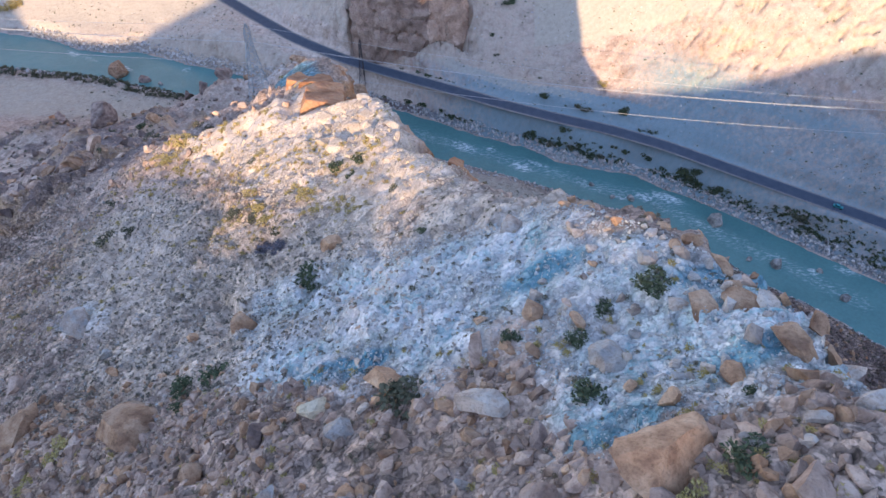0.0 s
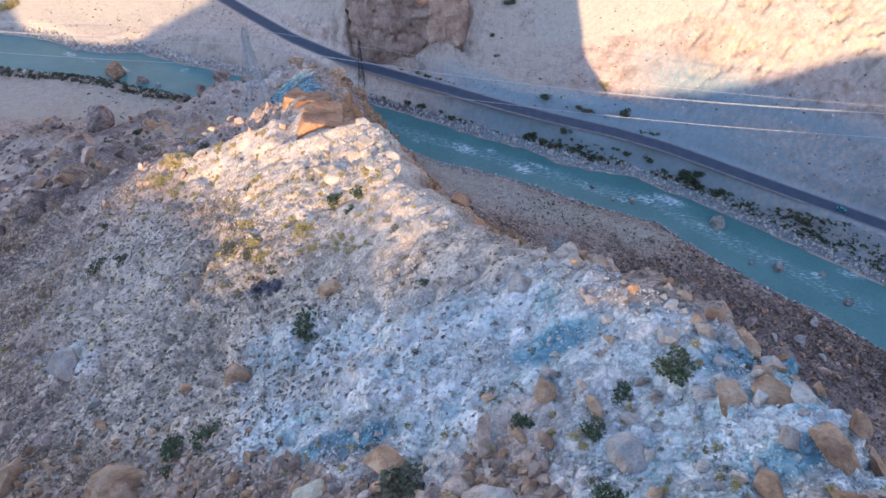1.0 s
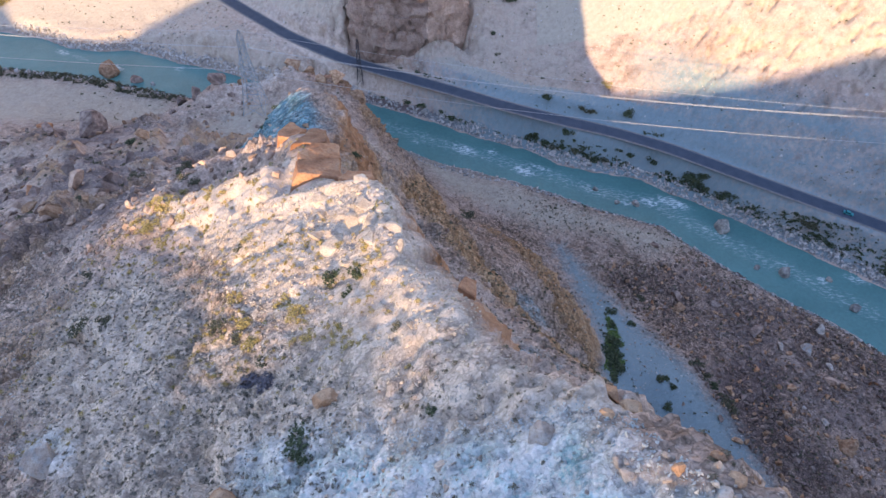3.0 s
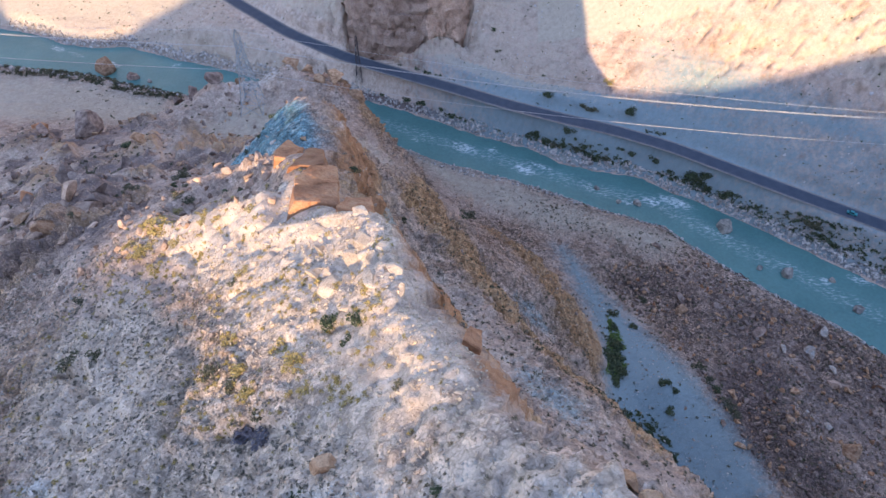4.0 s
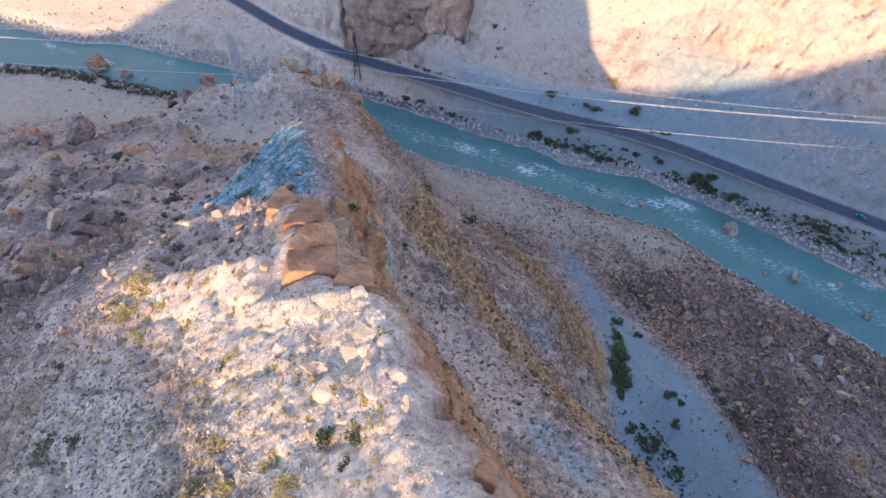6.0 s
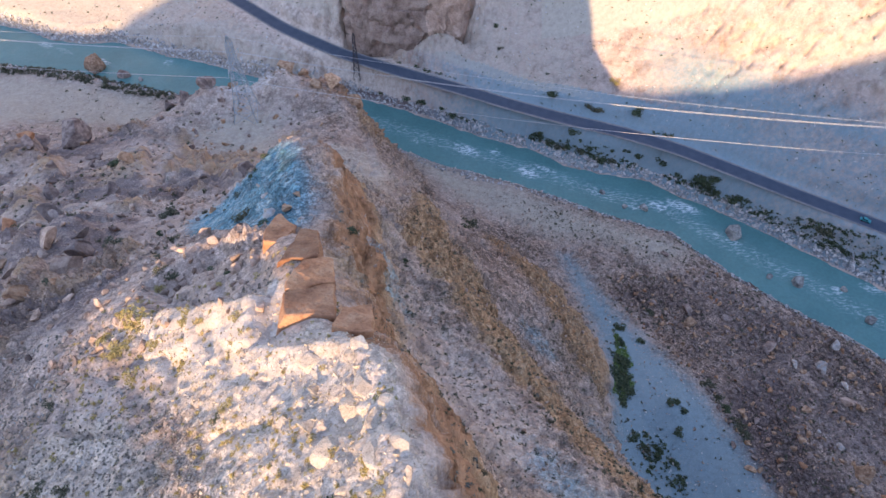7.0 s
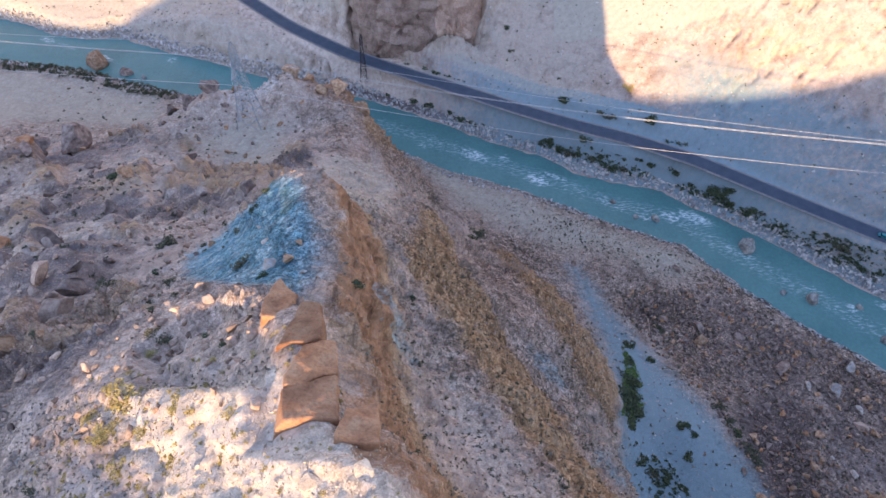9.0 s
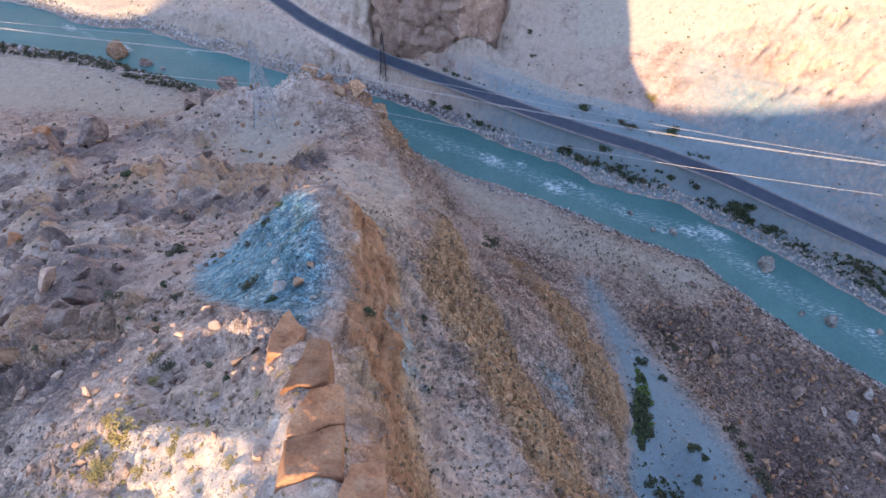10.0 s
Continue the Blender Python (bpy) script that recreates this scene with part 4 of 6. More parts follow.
def empty(name, m, label, category, group=""):
    ob = new(name)
    ob.matrix_basis = m
    ob.empty_display_size = 0.3
    return tagged(ob, label, category, group)


def ico(level):
    bm = bmesh.new()
    bmesh.ops.create_icosphere(bm, subdivisions=level, radius=1.0)
    v, f = np.array([q.co for q in bm.verts]), np.array([[q.index for q in g.verts] for g in bm.faces])
    bm.free()
    return v, f


def shard(seed, corners):
    """An angular splinter of stone: the hull of a few random points."""
    rng = np.random.RandomState(seed)
    bm = bmesh.new()
    for q in rng.uniform(-1, 1, (corners, 3)) * rng.uniform([0.9, 0.6, 0.4], [1.1, 0.9, 0.75]):
        bm.verts.new(q)
    hull = bmesh.ops.convex_hull(bm, input=bm.verts[:])
    bmesh.ops.delete(bm, geom=[g for g in hull["geom_interior"] if isinstance(g, bmesh.types.BMVert)], context="VERTS")
    bmesh.ops.triangulate(bm, faces=bm.faces[:])
    bm.verts.index_update()
    v, f = np.array([q.co for q in bm.verts]), np.array([[q.index for q in g.verts] for g in bm.faces])
    bm.free()
    return v, f


ICO = {k: ico(k) for k in (1, 2, 4, 6)}


def rock_form(level, seed, cuts=11, rough=0.07, depth=(0.30, 0.66)):
    """A broken stone: a ball cut by random planes, then worn. Returns points within about 1 m and faces."""
    rng = np.random.RandomState(seed)
    v, f = ICO[level]
    v = v.copy()
    for _ in range(cuts):
        n = rng.normal(size=3)
        n /= np.linalg.norm(n)
        over = v @ n - rng.uniform(*depth)
        v -= np.maximum(over, 0)[:, None] * n * 0.97
    if level > 2:
        v *= 1 + (rough * fbm(v + seed, 1.6, 4, seed) + 0.05 * fbm(v + seed, 6.0, 2, seed))[:, None]
    v *= rng.uniform([0.85, 0.65, 0.5], [1.25, 1.0, 0.8])
    return v / np.abs(v[:, :2]).max(), f


ROCK_FORMS = [rock_form(4, 100 + k) for k in range(9)] + [rock_form(4, 177, 9, 0.16, (0.55, 0.85))]
ROUND = 9
rock_meshes = {}


def rock_mesh(k, mat, name):
    if (k, mat.name) not in rock_meshes:
        me = grid_mesh(name, *ROCK_FORMS[k])
        me.polygons.foreach_set("use_smooth", np.zeros(len(me.polygons), bool))
        me.materials.append(mat)
        rock_meshes[k, mat.name] = me
    return rock_meshes[k, mat.name]


ROCKS = {"t": (TAN_ROCK, "tan"), "p": (PALE_ROCK, "grey"), "r": (RED_ROCK, "rust-brown"), "d": (DARK_ROCK, "brown"), "g": (GREY_ROCK, "grey-brown"), "w": (WET_ROCK, "wet grey"), "y": (SUNLIT_ROCK, "cream"), "c": (WHITE_ROCK, "white")}
rock_rng = random.Random(5)


def boulder(x, y, size, kind="p", where="lying on the stony crest", group="boulders", k=None, tall=1.0, sink=0.22, turn=None, lean=0.0, z=None, level_off=14):
    mat, colour = ROCKS[kind]
    k = rock_rng.randrange(9) if k is None else k
    ob = new("boulder", rock_mesh(k, mat, "boulder"))
    r = size / 2
    turn = rock_rng.uniform(0, 360) if turn is None else turn
    z = ground_z(x, y) if z is None else z
    ob.matrix_basis = pose(x, y, z + r * tall * (0.62 - 2 * sink * 0.6), lean + rock_rng.uniform(-level_off, level_off), rock_rng.uniform(-level_off, level_off), turn) @ Matrix.Diagonal((r, r * rock_rng.uniform(0.8, 1.1), r * tall * rock_rng.uniform(0.9, 1.25), 1))
    where = where.replace("stony ", "") if size > 2.4 else where
    size_word = "large " if size > 2.4 else "small " if size < 0.8 else ""
    return tagged(ob, f"{size_word}{colour} angular boulder {where}", "boulder", group)


# ---- boulders: x, y, width ----
ON_BLUE = [(3.9, 26.8, 1.2), (7.8, 29.5, 1.4), (8.6, 28.2, 1.0), (7.1, 27.3, 0.8), (9.6, 20.6, 1.2), (11.2, 21.4, 1.0), (12.3, 21.7, 1.2), (13.4, 20.4, 1.3), (13.6, 16.7, 0.95),
           (13.9, 14.6, 1.9), (15.0, 15.4, 1.0), (15.6, 14.0, 1.4), (16.4, 14.2, 1.3), (4.4, 19.1, 1.2), (6.4, 17.6, 1.1), (4.3, 16.4, 0.8), (7.1, 15.1, 1.7), (7.7, 13.3, 0.7),
           (11.3, 13.3, 1.5), (12.6, 12.0, 1.1), (-0.8, 26.2, 0.7), (7.5, 21.1, 0.55), (11.0, 24.5, 0.7), (9.0, 23.8, 0.6), (10.3, 22.6, 0.8), (-13.9, 26.9, 2.0), (-8.4, 32.9, 1.5), (12.9, 18.2, 0.7)]
for n, (x, y, s) in enumerate(ON_BLUE):
    boulder(x, y, s * 1.3, "p" if n % 4 == 0 else "t", "half sunk in the blue-stained scree", "boulders on the blue scree", tall=0.8)
for x, y, s in [(11.2, 17.1, 1.7), (12.7, 16.8, 2.1)]:
    boulder(x, y, s, "t", "worn flat in the blue-stained scree", "boulders on the blue scree", tall=0.4, sink=0.3)
boulder(6.7, 8.9, 5.4, "t", "leaning on smaller stones", "boulders on the crest", k=3, tall=0.85, turn=35, sink=0.0)
# this boulder's cream colour stands in for direct sun on it
boulder(-6.2, 15.6, 1.7, "y", "perched in the rubble, coloured as sunlit", "boulders on the crest", k=6, tall=0.85, turn=30, sink=0.0)
IN_RUBBLE = [(6.0, 18.8, 0.7, "g"), (2.0, 19.3, 0.7, "t"), (1.7, 17.0, 2.1, "g"), (8.3, 11.8, 1.2, "t"), (3.9, 8.4, 2.1, "g"), (5.2, 9.2, 0.8, "t"), (3.9, 11.3, 1.5, "d"), (-8.3, 17.9, 0.9, "d"),
             (-4.5, 13.9, 1.6, "p"), (-2.5, 16.7, 2.5, "t"), (-3.6, 15.1, 0.8, "p"), (-1.6, 12.7, 1.2, "g"), (2.0, 13.9, 2.6, "p"), (1.1, 9.9, 0.8, "p"), (-9.0, 15.0, 2.0, "d"), (-19.8, 18.8, 4.4, "t"),
             (-30.6, 20.4, 4.5, "t"), (-7.3, 10.2, 2.0, "p"), (-9.5, 10.6, 1.5, "t"), (-3.6, 9.7, 1.1, "p"), (-3.0, 11.5, 0.9, "t")]
for x, y, s, kind in IN_RUBBLE:
    boulder(x, y, s, kind, "among rubble on the crest", "boulders on the crest")
IN_RUBBLE_B = [(9.8, 9.2, 0.9, "p"), (10.5, 9.7, 0.7, "t"), (11.8, 9.9, 0.9, "p"), (11.0, 8.9, 0.7, "p"), (11.8, 9.1, 0.6, "g"), (13.8, 10.1, 1.6, "p"), (9.4, 7.2, 0.9, "g"), (10.5, 7.4, 1.7, "g"),
               (-31.8, 32.6, 3.4, "p"), (-18.5, 27.0, 1.2, "t"), (6.6, 9.0, 1.0, "p"), (7.0, 7.4, 1.3, "g"), (1.0, 7.6, 1.4, "p"), (-1.5, 8.4, 1.1, "d"), (-13, 13.5, 1.6, "t"), (-36, 27, 2.2, "g"),
               (-26.4, 27, 1.5, "p"), (-24, 24.5, 1.3, "t"), (-22.5, 28.5, 0.9, "p")]
for x, y, s, kind in IN_RUBBLE_B:
    boulder(x, y, s, kind, "among rubble on the crest", "boulders on the crest")
ON_CREST = [(-9.2, 52.7, 3.4), (-8.2, 54.8, 2.6), (-10.4, 49.7, 2.8), (-6.9, 49.2, 3.2), (-12.4, 52.2, 2.4), (-9.2, 58.8, 2.0), (-13.5, 58.6, 1.9), (-4.6, 46.8, 1.9), (-5.0, 49.2, 2.4), (-7.3, 51.6, 2.6), (-4.3, 44.0, 1.1), (-9.2, 53.5, 2.2), (-6.5, 53.2, 1.6), (-19.5, 46.0, 1.3), (-17.6, 44.5, 1.1), (-16.4, 43.4, 1.3), (-10.5, 50, 1.5),
            (-12.5, 55.5, 1.6), (-2.6, 41.2, 0.9), (-8.8, 46.5, 1.4), (-11.5, 47.2, 1.1), (-13.6, 49.5, 1.2), (-15, 53, 1.0), (-7.6, 42, 1.3), (-5.5, 40.2, 1.2), (-10, 42, 1.0), (-3, 37.5, 1.1)]
for x, y, s in ON_CREST:
    boulder(x, y, s, "c", "in the white rock outcrop", "boulders of the white outcrop", tall=0.42, sink=0.46)
for x, y, s, kind in [(-24.7, 99.2, 1.8, "t"), (-25.6, 96, 2.4, "t"), (-28.2, 95.2, 2.4, "p"), (-23, 93, 1.4, "p"), (-30.5, 101, 1.3, "p"), (-33, 106, 1.2, "p"), (-22.6, 88.5, 1.6, "t")]:
    boulder(x, y, s, kind, "lying on the blue-stained slope", "boulders on the blue slope", tall=0.6)
LEFT_SLOPE = [(-141, 211, 17, "d"), (-168, 228, 13, "d"), (-90.3, 127, 8.5, "d"), (-74.4, 105, 5.2, "g"), (-73.6, 101, 3.2, "g"), (-63.8, 94.5, 6.0, "g"), (-66.2, 101.6, 5.5, "d"), (-77.5, 97.4, 4.5, "d"),
              (-45.5, 90.3, 2.4, "t"), (-60.5, 86.8, 3.0, "g"), (-64.9, 85, 4.0, "t"), (-92, 164, 6, "t"), (-94, 200, 7, "d"), (-87, 143.6, 6, "d"), (-113, 137, 5.5, "r"), (-112, 154, 6, "d"), (-70, 108, 3.5, "d"),
              (-82, 118, 4, "d"), (-146, 196, 8, "d"), (-121, 190, 6, "d"), (-100, 122, 5, "d"), (-92, 110, 4.5, "g"), (-160, 214, 8, "r"), (-81, 93, 3.4, "g"), (-70, 88, 2.6, "d"), (-56, 91, 2.2, "t"), (-85, 103, 4.2, "t")]
for x, y, s, kind in LEFT_SLOPE:
    boulder(x, y, s, kind, "on the scree slope above the river", "boulders on the left slope", tall=0.85, sink=0.16)
ON_MORAINE = [(95.1, 170, 7.0, "d"), (94.9, 164.7, 6.0, "t"), (137.2, 106.5, 7.0, "t"), (125.7, 128.3, 4.0, "t"), (142.5, 133, 6.0, "g"), (121.5, 155.5, 7.5, "d"), (95.1, 113.2, 3.5, "d"), (129.5, 148.3, 4.5, "p"),
              (139.4, 146.5, 5.5, "p"), (147.7, 156.7, 5.5, "p"), (111.3, 138, 3.2, "d"), (131.3, 136.6, 5.0, "g"), (145.4, 140, 4.5, "p"), (146.7, 131, 4.5, "t"), (89, 185.5, 3.5, "d"), (91.7, 198.7, 4.5, "d"),
              (49.5, 199.3, 3.6, "g"), (119.7, 116.8, 4.0, "t"), (133.3, 115.8, 3.6, "p"), (98.3, 105.7, 4.0, "t"), (110.3, 168.3, 4.6, "d"), (117, 108, 3, "r"), (128, 121, 2.6, "p")]
for x, y, s, kind in ON_MORAINE:
    boulder(x, y, s, kind, "in the dark moraine beside the dry wash", "boulders on the moraine", tall=0.7, sink=0.2)
for x, y, s, kind in [(-190.9, 320, 12.5, "t"), (-172.9, 313.3, 6.5, "d"), (127.2, 216.8, 8.5, "w"), (148.2, 191.1, 6.5, "w"), (166.5, 188.3, 3.2, "w"), (72.2, 239.3, 3.2, "w"), (90.1, 230.4, 4.4, "w"), (81.3, 230.9, 3.0, "w"),
                      (-163.2, 310.4, 3.2, "w"), (172, 173.5, 5.0, "w"), (137, 194, 3.0, "w")]:
    boulder(x, y, s, kind, "washed round by the river", "boulders in the river", k=ROUND, tall=0.9, sink=0.22, z=-0.2, level_off=4)
for x, y, s, tall in [(-97.3, 241.5, 8.5, 1.3), (-108, 241, 7.5, 1.5), (-114, 238, 7, 1.2), (-67, 249.5, 8, 1.2), (-46.5, 240, 9, 0.9), (-52, 236, 7, 0.8), (-37.5, 233, 8, 0.9), (-60, 246, 6, 0.8), (-88, 246, 6, 1.2)]:
    boulder(x, y, s, "t" if x > -90 else "d", "standing at the end of the ridge", "rocks at the ridge's end", tall=tall, sink=0.25)


# ---- the rock bluff above the road ----
v, f = ICO[6]
v = np.sign(v) * np.abs(v) ** 0.8
v = v * [34, 21, 44]
v[:, 0] += 5 * (v[:, 2] / 40) * np.sign(v[:, 0]) * -0.8
n3 = v / np.linalg.norm(v, axis=1, keepdims=True)
lump = 2.2 * fbm(v * [1, 1, 0.7], 0.07, 5, 601) + broken(v, 9.0, 611) * 0.55 + broken(v, 2.6, 621) * 0.6 - 1.6 * smooth(fbm(v * [1, 1, 0.5], 0.11, 3, 631, True), 0.45, 0.7)
v = v + n3 * lump[:, None]
bluff = empty("rock_bluff", pose(-22, 336, 26, 0, 0, 3), "brown bare rock bluff beside the valley road", "rock bluff")
# three buttresses, parted along two wandering joints
middle = v[f].mean(axis=1)
across_face = middle[:, 0] + 3.0 * fbm(middle, 0.08, 3, 641)
for low, high in ((-99, -11), (-11, 9), (9, 99)):
    faces = f[(across_face >= low) & (across_face < high)]
    used, again = np.unique(faces, return_inverse=True)
    buttress_me = grid_mesh("buttress", v[used], again.reshape(-1, 3))
    buttress_me.polygons.foreach_set("use_smooth", np.zeros(len(buttress_me.polygons), bool))
    buttress_me.materials.append(BLUFF_ROCK)
    buttress = new("buttress", buttress_me)
    buttress.parent = bluff

# ---- the red slabs on the crest ----
def slab(ring, deep, label, crack=None):
    """A flat bed of rock with a ragged outline: its top face follows the corners, its sides drop, and it is split where a crack runs."""
    top = [Vector(q) for q in ring]
    base = sum(top, Vector()) / len(top)
    thing = empty("rock_slab", pose(*base), label, "rock slab", "red slabs on the crest")
    normal_v = (top[1] - top[0]).cross(top[2] - top[0]).normalized()
    normal_v = normal_v if normal_v.z > 0 else -normal_v
    pieces = [top]
    if crack:
        a, b = (Vector(q) for q in crack)
        across_v = (b - a).cross(normal_v).normalized()
        bm = bmesh.new()
        bm.faces.new([bm.verts.new(q) for q in top])
        cut_at = bmesh.ops.bisect_plane(bm, geom=bm.verts[:] + bm.edges[:] + bm.faces[:], plane_co=a, plane_no=across_v)
        pieces = [[v.co + (f.calc_center_median() - a).dot(across_v) / abs((f.calc_center_median() - a).dot(across_v)) * across_v * 0.07 for v in f.verts] for f in bm.faces]
        bm.free()
    for n, corners in enumerate(pieces):
        bm = bmesh.new()
        mid = sum(corners, Vector()) / len(corners)
        up = [bm.verts.new(q - base) for q in corners]
        low = [bm.verts.new(mid + (q - mid) * 1.12 - base - normal_v * deep) for q in corners]
        bm.faces.new(up)
        bm.faces.new(low[::-1])
        for k in range(len(up)):
            q = (k + 1) % len(up)
            bm.faces.new((up[q], up[k], low[k], low[q]))
        bmesh.ops.recalc_face_normals(bm, faces=bm.faces[:])
        bmesh.ops.bevel(bm, geom=bm.edges[:], offset=0.10, segments=1, affect="EDGES")
        bmesh.ops.triangulate(bm, faces=bm.faces[:])
        for _ in range(4):
            bmesh.ops.subdivide_edges(bm, edges=[e for e in bm.edges if e.calc_length() > 0.45], cuts=1)
            bmesh.ops.triangulate(bm, faces=bm.faces[:])
        for v in bm.verts:
            q = v.co * 0.55 + Vector((n * 3.1, deep, 1))
            v.co += Vector((noise.noise(q), noise.noise(q + Vector((5, 0, 0))), 0.5 * noise.noise(q + Vector((0, 5, 0))))) * 0.35 + normal_v * 0.10 * noise.noise(q * 3.5)
        part("slab_piece", bm, RED_ROCK, thing)
    return thing


slab([(-17.3, 64.5, 169.9), (-12.6, 65.1, 168.8), (-13.2, 69.5, 167.2), (-14.2, 73.9, 165.7), (-15.7, 74.2, 166.0), (-17.0, 73.1, 166.8), (-17.9, 69.0, 168.5)], 3.6, "large rust-brown flat rock slab with a cross crack", ((-18, 67.5, 168.9), (-14.9, 68.8, 165.9)))
slab([(-19.9, 73.1, 166.3), (-15.8, 74.6, 165.8), (-16.3, 77.8, 164.1), (-17.1, 80.3, 162.9), (-18.9, 79.9, 163.1)], 3.4, "rust-brown flat rock slab stepping down the crest")
slab([(-22.9, 78.0, 163.4), (-20.4, 78.6, 163.0), (-20.0, 82.0, 161.4), (-22.6, 84.8, 160.2), (-23.4, 81.5, 161.8)], 3.2, "smaller rust-brown flat slab beside blue scree")
slab([(-12.4, 62.4, 171.1), (-8.6, 62.6, 170.6), (-9.3, 66.8, 168.4), (-11.9, 66.2, 168.9)], 3.2, "rust-brown rock bed at the cliff edge")
slab([(0.2, 41.4, 180.6), (1.5, 41.2, 180.2), (1.8, 43.2, 179.4), (0.6, 43.6, 179.6)], 5.5, "upright orange-brown rock spire at the cliff edge")


# ---- shrubs ----
def shrub_parts(seed, leaves, spread=0.5):
    """A low cushion of small leaves on short stems, about 1 m wide: points and faces of each."""
    rng = np.random.RandomState(seed)
    lobes = rng.normal(size=(5, 3)) * [0.22, 0.22, 0.06] + [0, 0, 0.22]
    v, f = [], []
    for n in range(leaves):
        d = rng.normal(size=3)
        d /= np.linalg.norm(d)
        c = lobes[rng.randint(5)] + d * [0.30, 0.30, 0.24] * rng.uniform(0.55, 1.0)
        c[2] = max(c[2], 0.02)
        a, b = rng.normal(size=(2, 3))
        a, b = a / np.linalg.norm(a) * 0.075, b / np.linalg.norm(b) * 0.05
        k = len(v)
        v += [c - a, c + b, c + a, c - b]
        f.append((k, k + 1, k + 2, k + 3))
    sv, sf = [], []
    for n in range(9):
        top = lobes[n % 5] + rng.normal(size=3) * 0.1
        k = len(sv)
        for ang in (0, 2.1, 4.2):
            o = np.array([math.cos(ang), math.sin(ang), 0])
            sv += [o * 0.02 + [0, 0, -0.1], top + o * 0.006]
        sf += [(k, k + 2, k + 3, k + 1), (k + 2, k + 4, k + 5, k + 3), (k + 4, k, k + 1, k + 5)]
    return np.array(v), np.array(f), np.array(sv), np.array(sf)


def shrub_master(name, seed, mat, label, category, group, leaves=420):
    v, f, sv, sf = shrub_parts(seed, leaves)
    thing = empty(name, pose(0, 0, 0), label, category, group)
    for nm, (p, q), m in (("foliage", (v, f), mat), ("stems", (sv, sf), TWIG)):
        me = grid_mesh(nm, p, q)
        me.materials.append(m)
        ob = new(nm, me)
        ob.parent = thing
    return thing


shrub_rng = random.Random(11)
MASTERS = {}


def shrub(x, y, width, kind, tall=0.8):
    """Sets a shrub of that kind on the ground; the first of a kind is its pattern."""
    mat, label, group = {"g": (GREEN, "dark green low shrub growing among stones", "green shrubs"), "o": (OLIVE, "dry olive-grey cushion shrub among stones", "dry shrubs"),
                         "y": (YELLOW, "yellow autumn shrub on the crest", "yellow shrubs"), "v": (MAUVE, "low grey-violet cushion shrub on the scree", "dry shrubs")}[kind]
    key = kind, shrub_rng.randrange(3)
    m = pose(x, y, ground_z(x, y) - 0.05 * width, 0, 0, shrub_rng.uniform(0, 360)) @ Matrix.Diagonal((width * 1.05, width * shrub_rng.uniform(0.8, 1.1), width * tall, 1))
    if key not in MASTERS:
        MASTERS[key] = shrub_master("shrub", 40 + len(MASTERS), mat, label, "shrub", group)
        MASTERS[key].matrix_basis = m
        return
    ob = copy_thing(MASTERS[key], m)
    ob.matrix_basis = m


for x, y, w, kind in [(-9.7, 30.6, 2.1, "g"), (-9.2, 29.1, 1.2, "g"), (-15.1, 37.1, 2.8, "v"), (-13.6, 36.6, 1.8, "v"), (-36.4, 50.8, 1.6, "o"), (-39.6, 50.7, 2.0, "o"), (-14.6, 21.7, 2.6, "g"), (-16.7, 21.3, 2.0, "g"), (-16.3, 19.7, 1.4, "g"), (-1.4, 15.4, 2.4, "o"),
                      (9.9, 18.6, 1.6, "g"), (7.6, 18.2, 1.3, "g"), (6.1, 13.0, 1.5, "g"), (6.3, 16.3, 1.0, "g"), (3.4, 17.3, 1.1, "g"), (10.8, 11.4, 0.8, "g"), (7.9, 7.4, 1.0, "y"), (9.6, 8.4, 1.3, "g"),
                      (-3.9, 37.9, 0.9, "o"), (-1.5, 29.6, 0.9, "g"), (-7.6, 44.9, 1.4, "g"), (-9.9, 45.4, 1.9, "g"), (-8.5, 43.3, 1.2, "g")]:
    shrub(x, y, w, kind, 0.55)
for x, y, w, kind in [(-24.3, 17.7, 1.8, "y"), (-26, 15.3, 1.8, "y"), (-7.4, 48.2, 1.3, "y"), (-1.5, 23.7, 0.7, "o"), (-39, 72, 2.2, "y"), (-41, 69, 1.6, "y"), (-37.5, 66, 1.5, "y"), (-28, 77, 1.1, "g"), (-31, 80, 1.4, "g"),
                      (-12.5, 42, 1.8, "y"), (-15.5, 40.5, 2.0, "y"), (-14, 44.5, 1.7, "y"), (-16.8, 42.8, 1.8, "y"), (-34, 63, 1.8, "y"), (-32.5, 66.5, 1.6, "y"), (-36, 70, 1.8, "y"), (-29.5, 68, 1.5, "y"), (-17.5, 41.5, 1.6, "o"), (-20, 43, 1.8, "o"), (-19.2, 46.6, 1.2, "y"), (-11, 39.5, 1.0, "y"), (-14.5, 38, 1.1, "o"), (-23, 74, 1.0, "y"),
                      (-20.5, 56, 1.0, "y"), (-45, 62, 1.4, "o"), (-36.7, 70.5, 2.6, "y"), (-37.4, 66.9, 2.0, "y"), (-22.3, 65.8, 1.2, "y"), (-28.5, 62.9, 1.5, "y"), (-21.4, 54.9, 1.3, "o"), (-36.4, 116, 1.6, "g"), (-38.5, 118, 1.8, "g"), (-33.3, 97.4, 2.6, "o"), (-52, 93.1, 2.8, "g"), (-57.2, 98.6, 2.4, "o"), (-58.7, 119.6, 3.4, "o"), (-99, 167.3, 5.0, "g"), (-38.9, 78.4, 2.0, "y"), (-37.5, 80.5, 1.8, "o")]:
    shrub(x, y, w, kind, 0.42)
